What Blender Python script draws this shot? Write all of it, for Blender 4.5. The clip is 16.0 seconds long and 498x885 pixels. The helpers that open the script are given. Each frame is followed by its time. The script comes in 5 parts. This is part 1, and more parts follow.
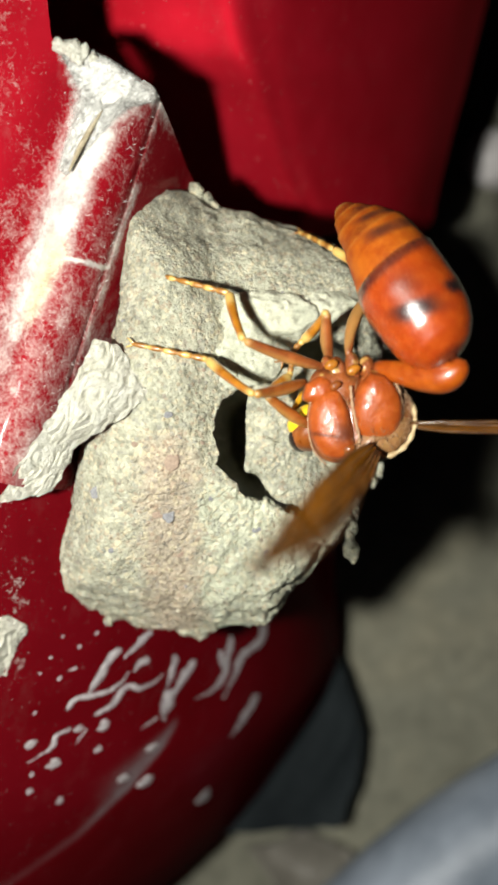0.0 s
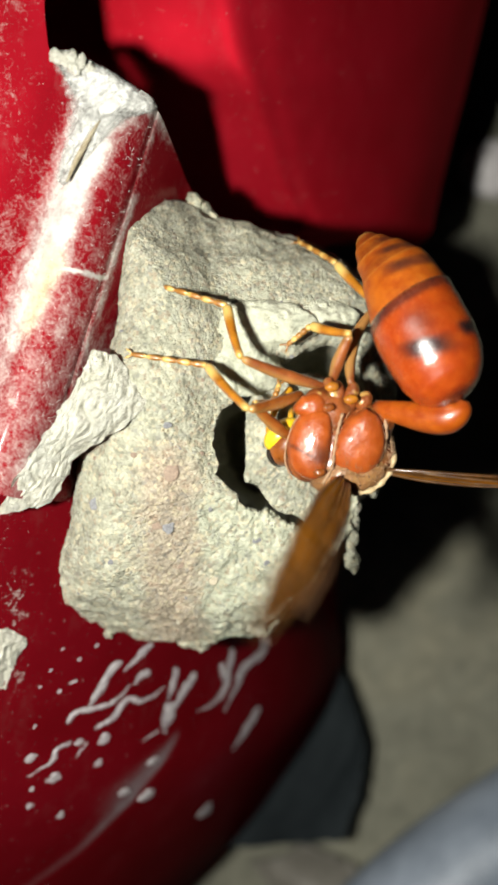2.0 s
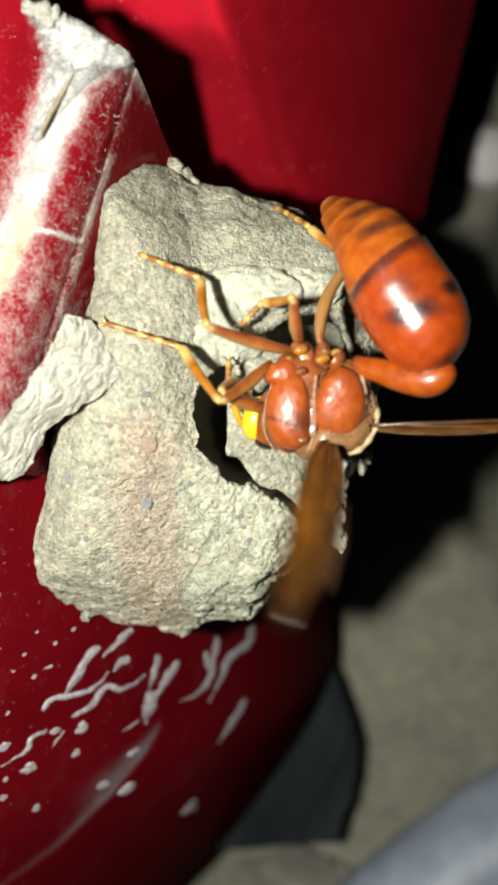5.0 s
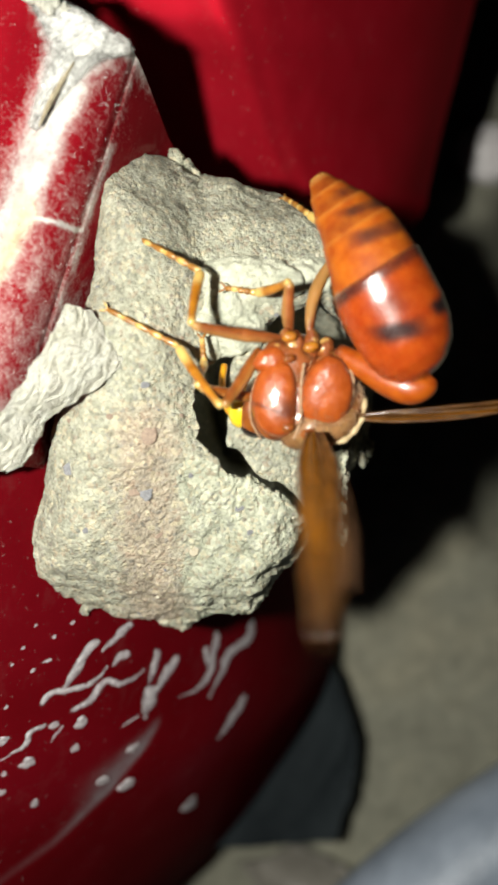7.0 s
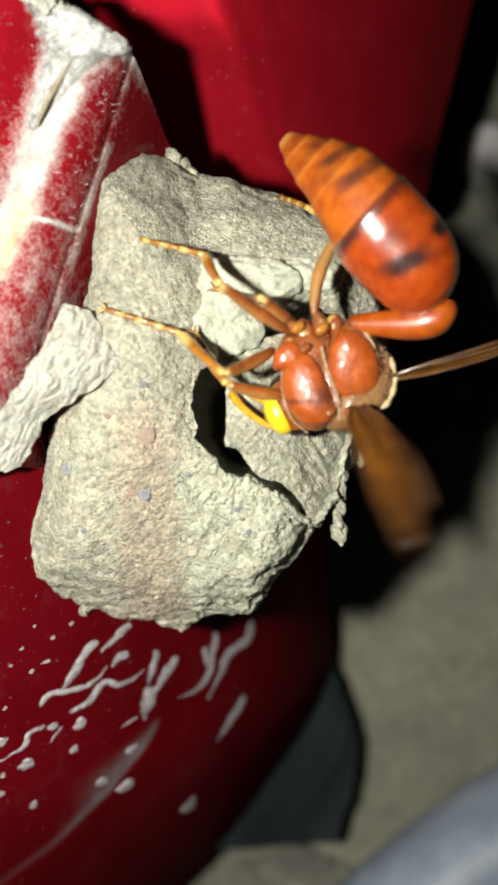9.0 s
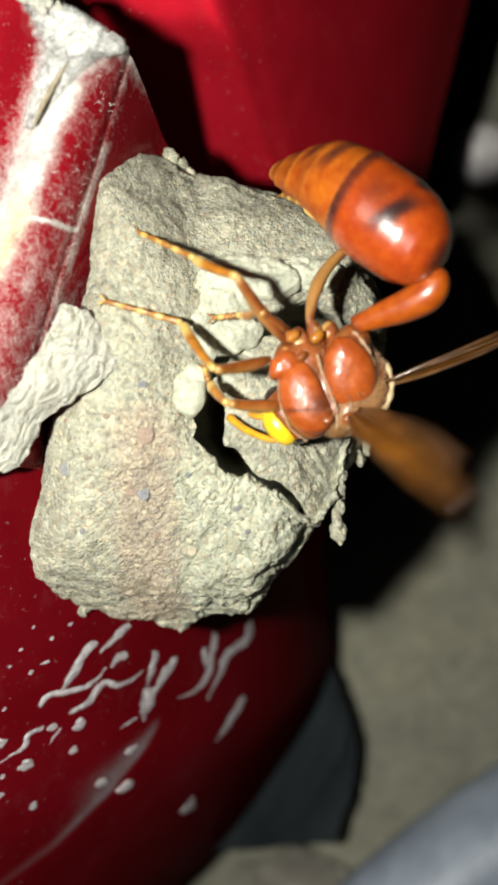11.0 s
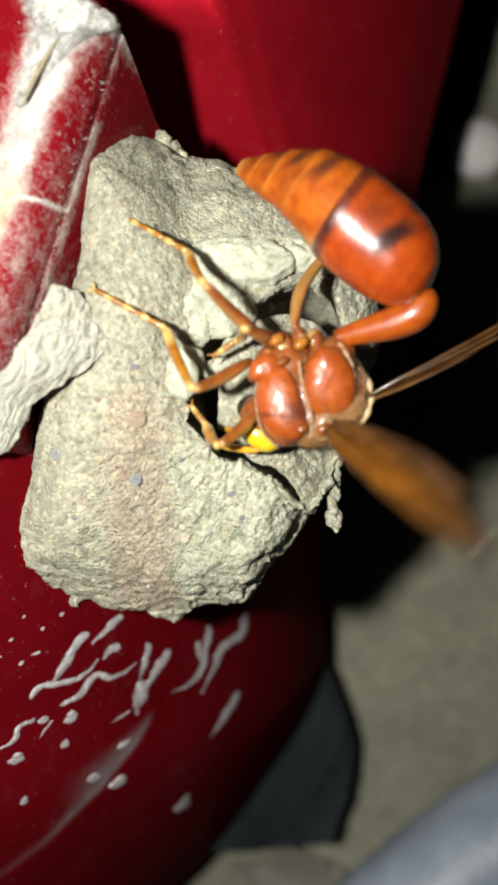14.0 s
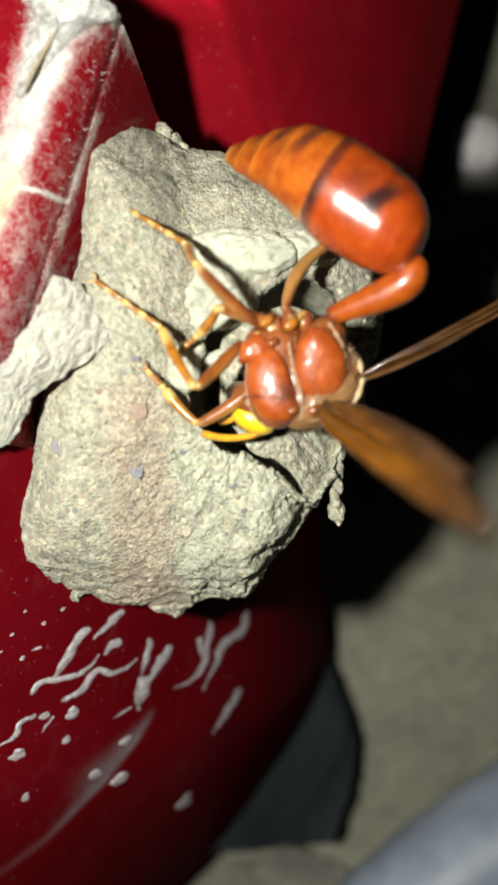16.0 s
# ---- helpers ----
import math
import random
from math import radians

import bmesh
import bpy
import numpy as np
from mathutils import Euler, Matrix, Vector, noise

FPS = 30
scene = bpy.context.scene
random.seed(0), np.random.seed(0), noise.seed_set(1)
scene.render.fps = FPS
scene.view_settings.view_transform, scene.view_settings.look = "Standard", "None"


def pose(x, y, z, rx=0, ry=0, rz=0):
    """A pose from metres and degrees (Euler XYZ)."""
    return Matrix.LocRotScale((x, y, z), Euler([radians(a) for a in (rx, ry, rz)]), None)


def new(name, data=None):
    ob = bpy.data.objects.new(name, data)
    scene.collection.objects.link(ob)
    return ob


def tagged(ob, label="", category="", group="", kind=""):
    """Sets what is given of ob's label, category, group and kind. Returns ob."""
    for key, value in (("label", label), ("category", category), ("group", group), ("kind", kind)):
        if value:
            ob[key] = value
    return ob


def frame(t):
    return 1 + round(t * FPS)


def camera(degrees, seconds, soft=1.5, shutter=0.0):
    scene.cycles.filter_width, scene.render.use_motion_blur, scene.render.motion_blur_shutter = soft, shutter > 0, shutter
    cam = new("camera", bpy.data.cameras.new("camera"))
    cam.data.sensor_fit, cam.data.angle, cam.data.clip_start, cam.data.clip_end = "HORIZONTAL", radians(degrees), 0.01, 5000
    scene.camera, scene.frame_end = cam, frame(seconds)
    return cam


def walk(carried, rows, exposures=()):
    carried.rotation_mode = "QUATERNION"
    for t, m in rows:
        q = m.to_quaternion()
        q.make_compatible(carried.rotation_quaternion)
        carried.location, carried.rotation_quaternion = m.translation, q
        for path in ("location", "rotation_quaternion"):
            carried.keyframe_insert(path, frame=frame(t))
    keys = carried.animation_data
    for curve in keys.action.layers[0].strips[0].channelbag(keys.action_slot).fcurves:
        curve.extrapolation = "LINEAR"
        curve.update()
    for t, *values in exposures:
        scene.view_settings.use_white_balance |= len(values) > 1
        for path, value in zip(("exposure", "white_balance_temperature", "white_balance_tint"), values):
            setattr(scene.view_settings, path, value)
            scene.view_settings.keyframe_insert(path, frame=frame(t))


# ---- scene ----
# Working space of the macro shot: u to the right, v up, w towards the lens, in millimetres
# about the middle of the mud nest. It is tilted so that the lens looks down at the ground.
TILT, HEIGHT, REACH = 82.0, 0.064, 70.57
TURN = pose(0, 0, HEIGHT, 90 - TILT, 0, 0)
MM = 0.001
cam = camera(24, 16.0, soft=3.2, shutter=0.5)
cam.data.dof.use_dof, cam.data.dof.focus_distance, cam.data.dof.aperture_fstop = True, 0.0722, 44.0

# seconds, the lens's shift from its middle place in mm, its turn in degrees
PATH = [
    (0.0, -1.02, 3.71, 3.93, -1.641, 0.112, 0.334),
    (0.5, -0.96, 3.56, 3.80, -1.522, 0.187, 0.270),
    (1.0, -1.01, 3.41, 3.70, -1.407, 0.155, 0.071),
    (1.5, -0.95, 3.47, 3.74, -1.102, 0.152, -0.001),
    (2.0, -0.92, 3.49, 3.59, -0.982, 0.166, 0.003),
    (2.5, -0.96, 3.32, 3.45, -0.759, 0.147, -0.030),
    (3.0, -1.00, 3.24, 3.42, -0.649, 0.122, -0.155),
    (3.5, -0.73, 2.56, 2.65, -0.520, 0.138, -0.133),
    (4.0, -0.16, 0.89, 0.76, -0.284, 0.083, -0.182),
    (6.5, 0.15, 0.56, 0.28, -0.140, 0.102, 0.368),
    (7.0, 0.02, 0.02, 0.03, -0.053, 0.068, 0.108),
    (7.5, 0.05, 0.14, 0.12, -0.052, 0.027, 0.020),
    (8.0, 0.00, -0.00, -0.00, -0.000, -0.000, 0.000),
    (8.5, 0.02, 0.01, 0.01, -0.007, 0.003, -0.019),
    (9.0, 0.01, -0.16, -0.09, 0.068, -0.017, -0.091),
    (11.5, -0.12, -0.43, -0.18, 0.247, -0.184, -0.325),
    (12.0, 0.33, -1.01, -0.95, 0.430, -0.108, -0.261),
    (12.5, 0.32, -0.98, -0.78, 0.446, -0.187, -0.311),
    (13.0, 0.29, -1.16, -0.93, 0.472, -0.208, -0.307),
    (13.5, 0.11, -1.46, -1.09, 0.549, -0.317, -0.397),
    (14.0, -0.04, -1.95, -1.33, 0.744, -0.403, -0.429),
    (14.5, -0.08, -2.05, -1.50, 0.725, -0.421, -0.448),
    (15.0, -0.19, -2.36, -1.64, 0.780, -0.425, -0.430),
    (15.5, -0.30, -2.52, -1.68, 0.846, -0.500, -0.574),
    (16.0, -0.29, -2.61, -1.73, 0.922, -0.504, -0.600),
]
walk(cam, [(t, TURN @ pose(u * MM, v * MM, (w + REACH) * MM, rx, ry, rz)) for t, u, v, w, rx, ry, rz in PATH],
     exposures=[(0, 0.0), (16, 0.0)])

# ---- light: a night scene, lit by the phone's own torch beside its lens ----
world = bpy.data.worlds.new("night")
scene.world = world
world.use_nodes = True
world.node_tree.nodes["Background"].inputs["Color"].default_value = (0.55, 0.62, 0.8, 1)
world.node_tree.nodes["Background"].inputs["Strength"].default_value = 0.0012
torch = new("torch", bpy.data.lights.new("torch", "POINT"))
torch.data.energy, torch.data.shadow_soft_size, torch.data.color = 0.61, 0.0024, (0.98, 0.97, 0.905)
torch.matrix_world = TURN @ pose(-0.0213, 0.0012, 0.0735)


# ---- materials ----
def mat(name, base=(0.5, 0.5, 0.5), rough=0.5, **inputs):
    """A node material and helpers to add to it."""
    m = bpy.data.materials.new(name)
    m.use_nodes = True
    bsdf = m.node_tree.nodes["Principled BSDF"]
    bsdf.inputs["Base Color"].default_value = (*base, 1)
    bsdf.inputs["Roughness"].default_value = rough
    for key, value in inputs.items():
        bsdf.inputs[key.replace("_", " ")].default_value = value
    return m


def node(m, kind, **values):
    n = m.node_tree.nodes.new(kind)
    for key, value in values.items():
        n.inputs[key.replace("_", " ")].default_value = value
    return n


def wire(m, a, b):
    m.node_tree.links.new(a, b)


def coords(m, stretch=(1, 1, 1)):
    """Object coordinates in millimetres."""
    tc, mp = m.node_tree.nodes.new("ShaderNodeTexCoord"), m.node_tree.nodes.new("ShaderNodeMapping")
    mp.inputs["Scale"].default_value = [1000 * s for s in stretch]
    wire(m, tc.outputs["Object"], mp.inputs["Vector"])
    return mp.outputs["Vector"]


def grain(m, scale, detail=5.0, rough=0.6, stretch=(1, 1, 1), distort=0.0):
    n = node(m, "ShaderNodeTexNoise", Scale=scale, Detail=detail, Roughness=rough, Distortion=distort)
    wire(m, coords(m, stretch), n.inputs["Vector"])
    return n.outputs["Fac"]


def ramp(m, fac, *stops):
    """Stops: (place, colour or grey)."""
    n = m.node_tree.nodes.new("ShaderNodeValToRGB")
    while len(n.color_ramp.elements) < len(stops):
        n.color_ramp.elements.new(0.5)
    for e, (at, c) in zip(n.color_ramp.elements, stops):
        e.position, e.color = at, (*c, 1) if isinstance(c, tuple) else (c, c, c, 1)
    wire(m, fac, n.inputs["Fac"])
    return n.outputs["Color"]


def blend(m, fac, a, b, how="MIX"):
    n = m.node_tree.nodes.new("ShaderNodeMix")
    n.data_type, n.blend_type = "RGBA", how
    for socket, value in ((n.inputs[0], fac), (n.inputs[6], a), (n.inputs[7], b)):
        if isinstance(value, bpy.types.NodeSocket):
            wire(m, value, socket)
        else:
            socket.default_value = (*value, 1) if isinstance(value, tuple) else value
    return n.outputs[2]


def paint(m, colour=None, rough=None, height=None, depth=0.05, strength=1.0):
    """Joins the colour, roughness and relief (mm) to the surface."""
    bsdf = m.node_tree.nodes["Principled BSDF"]
    if colour is not None:
        wire(m, colour, bsdf.inputs["Base Color"])
    if rough is not None:
        wire(m, rough, bsdf.inputs["Roughness"])
    if height is not None:
        bump = node(m, "ShaderNodeBump", Distance=depth * MM, Strength=strength)
        wire(m, height, bump.inputs["Height"])
        wire(m, bump.outputs["Normal"], bsdf.inputs["Normal"])
    return m


def vertex_mask(m, name):
    n = m.node_tree.nodes.new("ShaderNodeAttribute")
    n.attribute_name = name
    return n.outputs["Fac"]


def maths(m, how, a, b, clamp=True):
    n = m.node_tree.nodes.new("ShaderNodeMath")
    n.operation, n.use_clamp = how, clamp
    for socket, value in zip(n.inputs, (a, b)):
        if isinstance(value, bpy.types.NodeSocket):
            wire(m, value, socket)
        else:
            socket.default_value = value
    return n.outputs[0]


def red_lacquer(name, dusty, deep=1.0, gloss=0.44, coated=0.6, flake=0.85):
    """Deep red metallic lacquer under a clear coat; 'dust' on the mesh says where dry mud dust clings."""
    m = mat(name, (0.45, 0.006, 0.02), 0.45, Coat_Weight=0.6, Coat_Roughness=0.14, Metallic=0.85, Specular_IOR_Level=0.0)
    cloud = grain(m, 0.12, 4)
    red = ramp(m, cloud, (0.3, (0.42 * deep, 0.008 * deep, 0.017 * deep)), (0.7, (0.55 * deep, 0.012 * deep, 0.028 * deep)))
    mask = vertex_mask(m, "dust")
    wear = grain(m, 1.1, 9, 0.72, (1.0, 0.8, 1.0), 0.8)
    fine = grain(m, 5.0, 5, 0.7)
    both = maths(m, "ADD", maths(m, "MULTIPLY", wear, 0.98, False), maths(m, "MULTIPLY", fine, 0.7, False), False)
    sure = maths(m, "ADD", maths(m, "MULTIPLY", mask, 1.1), maths(m, "SUBTRACT", both, 0.84, False), False)
    sure = ramp(m, sure, (0.24 if dusty else 0.36, 0.0), (0.45, 0.34), (0.66, 0.8), (0.85, 0.98))
    specks = ramp(m, grain(m, 2.2 if dusty else 3.4, 3, 0.65), (0.70 if dusty else 0.675, 0.0), (0.76, 0.7 if dusty else 0.45))
    film = ramp(m, grain(m, 0.5, 6, 0.7, (1, 0.5, 1)), (0.55, 0.0), (0.8, 0.08 if dusty else 0.02))
    white = ramp(m, grain(m, 0.9, 6, 0.7), (0.3, (0.33, 0.31, 0.28)), (0.5, (0.51, 0.49, 0.45)), (0.68, (0.60, 0.58, 0.51)))
    white = blend(m, vertex_mask(m, "clay"), white, ramp(m, grain(m, 1.5, 6, 0.7), (0.3, (0.42, 0.35, 0.22)), (0.65, (0.56, 0.49, 0.33))))
    if dusty:
        flecks = ramp(m, grain(m, 4.2, 3, 0.6, (1.0, 0.6, 1.0), 1.0), (0.60, 0.0), (0.70, 0.5))
        specks = maths(m, "MAXIMUM", specks, maths(m, "MULTIPLY", flecks, ramp(m, mask, (0.08, 0.0), (0.3, 1.0))))
    dusted = maths(m, "MAXIMUM", maths(m, "MAXIMUM", sure, specks), film)
    colour = blend(m, dusted, red, white)
    # the sheen along the shell's crease, put into the colour as grey
    crease_sheen = maths(m, "MULTIPLY", vertex_mask(m, "crease_sheen"), ramp(m, grain(m, 0.7, 6, 0.65), (0.3, 0.55), (0.65, 1.0)))
    colour = blend(m, crease_sheen, colour, (0.17, 0.165, 0.17))
    rough = ramp(m, dusted, (0.0, gloss), (0.6, 0.85))
    metal = ramp(m, dusted, (0.0, flake), (0.5, 0.0))
    wire(m, metal, m.node_tree.nodes["Principled BSDF"].inputs["Metallic"])
    coat = ramp(m, dusted, (0.0, coated), (0.5, 0.0))
    wire(m, coat, m.node_tree.nodes["Principled BSDF"].inputs["Coat Weight"])
    return paint(m, colour, rough, blend(m, 0.10, dusted, fine), 0.05, 0.5)


def mud(name, dark, mid, pale, spots=True, wet=0.0, deep=0.8):
    """Dried clay packed with sand grains, straw-coloured flecks and small dark stones."""
    m = mat(name, mid, 0.9 - 0.45 * wet, Specular_IOR_Level=0.4)
    small = grain(m, 1.1, 10, 0.78)
    sand = grain(m, 4.0, 6, 0.8)
    colour = ramp(m, small, (0.34, dark), (0.48, mid), (0.64, pale))
    relief = maths(m, "ADD", maths(m, "MULTIPLY", small, 0.45), maths(m, "MULTIPLY", sand, 0.55))
    if spots:
        warm = ramp(m, maths(m, "ADD", vertex_mask(m, "earth"), maths(m, "MULTIPLY", maths(m, "SUBTRACT", grain(m, 0.7, 8, 0.75), 0.5, False), 1.6, False), False), (0.25, 0.0), (0.75, 0.75))
        colour = blend(m, warm, colour, ramp(m, sand, (0.35, (0.29, 0.215, 0.15)), (0.5, (0.45, 0.36, 0.265)), (0.66, (0.56, 0.48, 0.375))))
        fresh = ramp(m, maths(m, "ADD", vertex_mask(m, "newer"), maths(m, "MULTIPLY", maths(m, "SUBTRACT", small, 0.5, False), 0.6, False), False), (0.40, 0.0), (0.52, 0.95))
        colour = blend(m, fresh, colour, ramp(m, small, (0.32, (0.33, 0.345, 0.25)), (0.5, (0.485, 0.50, 0.38)), (0.66, (0.60, 0.615, 0.485))))
        wire(m, ramp(m, fresh, (0.0, 0.9), (0.9, 0.32)), m.node_tree.nodes["Principled BSDF"].inputs["Roughness"])
        # packed grains: each with its own tone, some ochre, some rosy
        cell = node(m, "ShaderNodeTexVoronoi", Scale=4.2, Randomness=1.0)
        warped = m.node_tree.nodes.new("ShaderNodeVectorMath")
        warped.operation = "ADD"
        push = m.node_tree.nodes.new("ShaderNodeTexNoise")
        push.inputs["Scale"].default_value, push.inputs["Detail"].default_value = 3.0, 3.0
        wire(m, coords(m), push.inputs["Vector"])
        wire(m, coords(m), warped.inputs[0])
        little = m.node_tree.nodes.new("ShaderNodeVectorMath")
        little.operation = "SCALE"
        little.inputs["Scale"].default_value = 0.16
        wire(m, push.outputs["Color"], little.inputs[0])
        wire(m, little.outputs["Vector"], warped.inputs[1])
        wire(m, warped.outputs["Vector"], cell.inputs["Vector"])
        split = m.node_tree.nodes.new("ShaderNodeSeparateColor")
        wire(m, cell.outputs["Color"], split.inputs["Color"])
        tone = ramp(m, split.outputs[0], (0.0, 0.62), (0.25, 0.93), (0.7, 1.06), (1.0, 1.3))
        colour = blend(m, 0.65, colour, tone, "MULTIPLY")
        colour = blend(m, ramp(m, split.outputs[1], (0.84, 0.0), (0.90, 0.38)), colour, (0.40, 0.27, 0.18))
        colour = blend(m, ramp(m, split.outputs[2], (0.82, 0.0), (0.88, 0.45)), colour, (0.68, 0.60, 0.40))
        colour = blend(m, ramp(m, split.outputs[2], (0.08, 0.4), (0.12, 0.0)), colour, (0.22, 0.22, 0.21))
        relief = maths(m, "ADD", relief, maths(m, "MULTIPLY", ramp(m, cell.outputs["Distance"], (0.1, 1.0), (0.6, 0.0)), 0.28), False)
    pits = ramp(m, grain(m, 2.6, 4, 0.7), (0.27, 0.0), (0.36, 1.0))
    colour = blend(m, 0.45, colour, pits, "MULTIPLY")
    relief = maths(m, "ADD", relief, maths(m, "MULTIPLY", pits, 0.35), False)
    patchy = ramp(m, grain(m, 0.32, 6, 0.65, (1, 1, 1), 0.5), (0.3, (0.76, 0.78, 0.77)), (0.5, (1.0, 0.99, 0.97)), (0.7, (1.15, 1.14, 1.10)))
    colour = blend(m, 0.8, colour, patchy, "MULTIPLY")
    speck = ramp(m, sand, (0.30, 0.6), (0.42, 0.96), (0.54, 1.04), (0.7, 1.2))
    colour = blend(m, 0.6, colour, speck, "MULTIPLY")
    return paint(m, colour, None, relief, deep - 0.5 * wet, 1.0)


def mud_smear(name, low, high, soft=(0.22, 0.5, 0.85)):
    """A thin film of dried mud that lets the lacquer through where it thins out ('cover' on the mesh)."""
    m = mat(name, high, 0.5, Coat_Weight=0.3, Coat_Roughness=0.2)
    fine = grain(m, 2.2, 7, 0.75)
    there = maths(m, "ADD", vertex_mask(m, "cover"), maths(m, "MULTIPLY", maths(m, "SUBTRACT", fine, 0.5, False), 0.9, False), False)
    wire(m, ramp(m, there, (soft[0], 0.0), (soft[1], 0.6), (soft[2], 1.0)), m.node_tree.nodes["Principled BSDF"].inputs["Alpha"])
    return paint(m, ramp(m, fine, (0.38, low), (0.58, high)), None, fine, 0.2, 0.9)


# one lacquer at three strengths of red: shell darkest, fin brightest
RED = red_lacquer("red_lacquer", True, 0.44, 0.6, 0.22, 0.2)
RED_DARK = red_lacquer("red_lacquer_dark", False, 0.21, 0.30, 0.03, 0.0)
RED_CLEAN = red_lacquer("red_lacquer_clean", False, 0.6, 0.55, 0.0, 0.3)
MUD = mud("dry_mud", (0.235, 0.232, 0.172), (0.395, 0.393, 0.298), (0.51, 0.508, 0.40), deep=0.27)
FRESH = mud("fresh_mud", (0.41, 0.42, 0.315), (0.61, 0.62, 0.48), (0.69, 0.70, 0.56), False, 0.2, 0.4)
CRUST = mud("chalky_crust", (0.44, 0.425, 0.34), (0.64, 0.63, 0.53), (0.73, 0.72, 0.64), False, 0.0, 0.45)
STREAK = mud_smear("mud_film", (0.32, 0.28, 0.29), (0.62, 0.58, 0.58))
FILM = mud_smear("chalk_film", (0.30, 0.295, 0.27), (0.58, 0.575, 0.53), (0.12, 0.5, 0.9))
SLIVER = mud("tan_sliver", (0.22, 0.18, 0.11), (0.38, 0.32, 0.21), (0.52, 0.46, 0.33), False, 0.0, 0.3)


# ---- building helpers ----
def sight(x, y, w):
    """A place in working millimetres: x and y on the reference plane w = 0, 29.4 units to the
    millimetre and (441, 784) its middle, drawn in along the line of sight to the depth w."""
    k = (REACH - w) / REACH / 29.4
    return Vector(((x - 441) * k, (784 - y) * k, w))


def thing(name, origin, label, category, group="", kind=""):
    """An Empty at its base, to which parts in working millimetres are added."""
    ob = tagged(new(name), label, category, group, kind)
    ob.matrix_world = TURN @ Matrix.Translation(Vector(origin) * MM)
    ob.empty_display_size = 0.002
    ob["origin"] = tuple(origin)
    return ob


def mesh_of(name, verts, faces, material, origin=(0, 0, 0), smooth=True, masks=None):
    """A mesh from working millimetres, about origin."""
    data = bpy.data.meshes.new(name)
    o = Vector(origin)
    data.from_pydata([tuple((Vector(v) - o) * MM) for v in verts], [], faces)
    data.materials.append(material)
    if smooth:
        data.polygons.foreach_set("use_smooth", [True] * len(data.polygons))
    for key, values in (masks or {}).items():
        data.attributes.new(key, "FLOAT", "POINT").data.foreach_set("value", values)
    return data


def part(name, verts, faces, material, parent, label="", smooth=True, masks=None):
    ob = new(name, mesh_of(name, verts, faces, material, parent.get("origin", (0, 0, 0)), smooth, masks))
    ob.parent = parent
    ob["origin"] = tuple(parent.get("origin", (0, 0, 0)))
    if label:
        ob["label"] = label
    return ob


def solo(name, origin, verts, faces, material, label, category, group="", kind="", smooth=True, masks=None):
    """A thing of one mesh."""
    ob = new(name, mesh_of(name, verts, faces, material, origin, smooth, masks))
    ob.matrix_world = TURN @ Matrix.Translation(Vector(origin) * MM)
    return tagged(ob, label, category, group, kind)


def grid_faces(rows, cols, loop=False):
    faces = []
    for i in range(rows - 1):
        for j in range(cols if loop else cols - 1):
            a, b = i * cols + j, i * cols + (j + 1) % cols
            faces.append((a, b, b + cols, a + cols))
    return faces


def curve_through(points, n):
    """n points on a smooth curve through the given ones."""
    pts = [np.array(p, float) for p in points]
    pts = [2 * pts[0] - pts[1]] + pts + [2 * pts[-1] - pts[-2]]
    out = []
    for s in np.linspace(0, len(pts) - 3 - 1e-9, n):
        i = int(s)
        t, (a, b, c, d) = s - i, pts[i:i + 4]
        out.append(0.5 * (2 * b + (c - a) * t + (2 * a - 5 * b + 4 * c - d) * t * t + (3 * b - a - 3 * c + d) * t ** 3))
    return out


def rough(v, size, seed, octaves=4):
    """Signed fractal noise at a place, with features of that size in mm."""
    return noise.fractal(Vector(v) / size + Vector((seed * 7.3, seed * 3.1, seed)), 0.9, 2.1, octaves)


def step(x, lo, hi):
    return max(0.0, min(1.0, (x - lo) / (hi - lo)))


def lump(centre, radii, turn=0.0, seed=1, rugged=0.15, size=1.0, rows=28, cols=40):
    """A rugged closed lump, as vertices and faces."""
    verts, c, s = [], math.cos(radians(turn)), math.sin(radians(turn))
    for i in range(rows):
        th = math.pi * (i + 0.02) / (rows - 0.96)
        for j in range(cols):
            ph = 2 * math.pi * j / cols
            d = Vector((math.sin(th) * math.cos(ph), math.sin(th) * math.sin(ph), math.cos(th)))
            p = Vector((d.x * radii[0], d.y * radii[1], d.z * radii[2]))
            p = Vector((c * p.x - s * p.y, s * p.x + c * p.y, p.z)) + Vector(centre)
            n = Vector((c * d.x - s * d.y, s * d.x + c * d.y, d.z))
            verts.append(p + n * rugged * rough(p, size, seed))
    faces = grid_faces(rows, cols, True)
    faces.append(tuple(range(cols - 1, -1, -1)))
    faces.append(tuple(range((rows - 1) * cols, rows * cols)))
    return verts, faces


def joined(*pieces):
    verts, faces = [], []
    for v, f in pieces:
        faces += [tuple(i + len(verts) for i in face) for face in f]
        verts += v
    return verts, faces


def tube(points, radii, cols=14, caps=True):
    """A round tube with its own radius at each point."""
    pts, verts = [Vector(p) for p in points], []
    side = None
    for i, p in enumerate(pts):
        d = (pts[min(i + 1, len(pts) - 1)] - pts[max(i - 1, 0)]).normalized()
        if side is None:
            side = d.orthogonal().normalized()
        side = (side - d * side.dot(d)).normalized()
        up = d.cross(side)
        for j in range(cols):
            a = 2 * math.pi * j / cols
            verts.append(p + (side * math.cos(a) + up * math.sin(a)) * radii[i])
    faces = grid_faces(len(pts), cols, True)
    if caps:
        faces.append(tuple(range(cols - 1, -1, -1)))
        faces.append(tuple(range((len(pts) - 1) * cols, len(pts) * cols)))
    return verts, faces


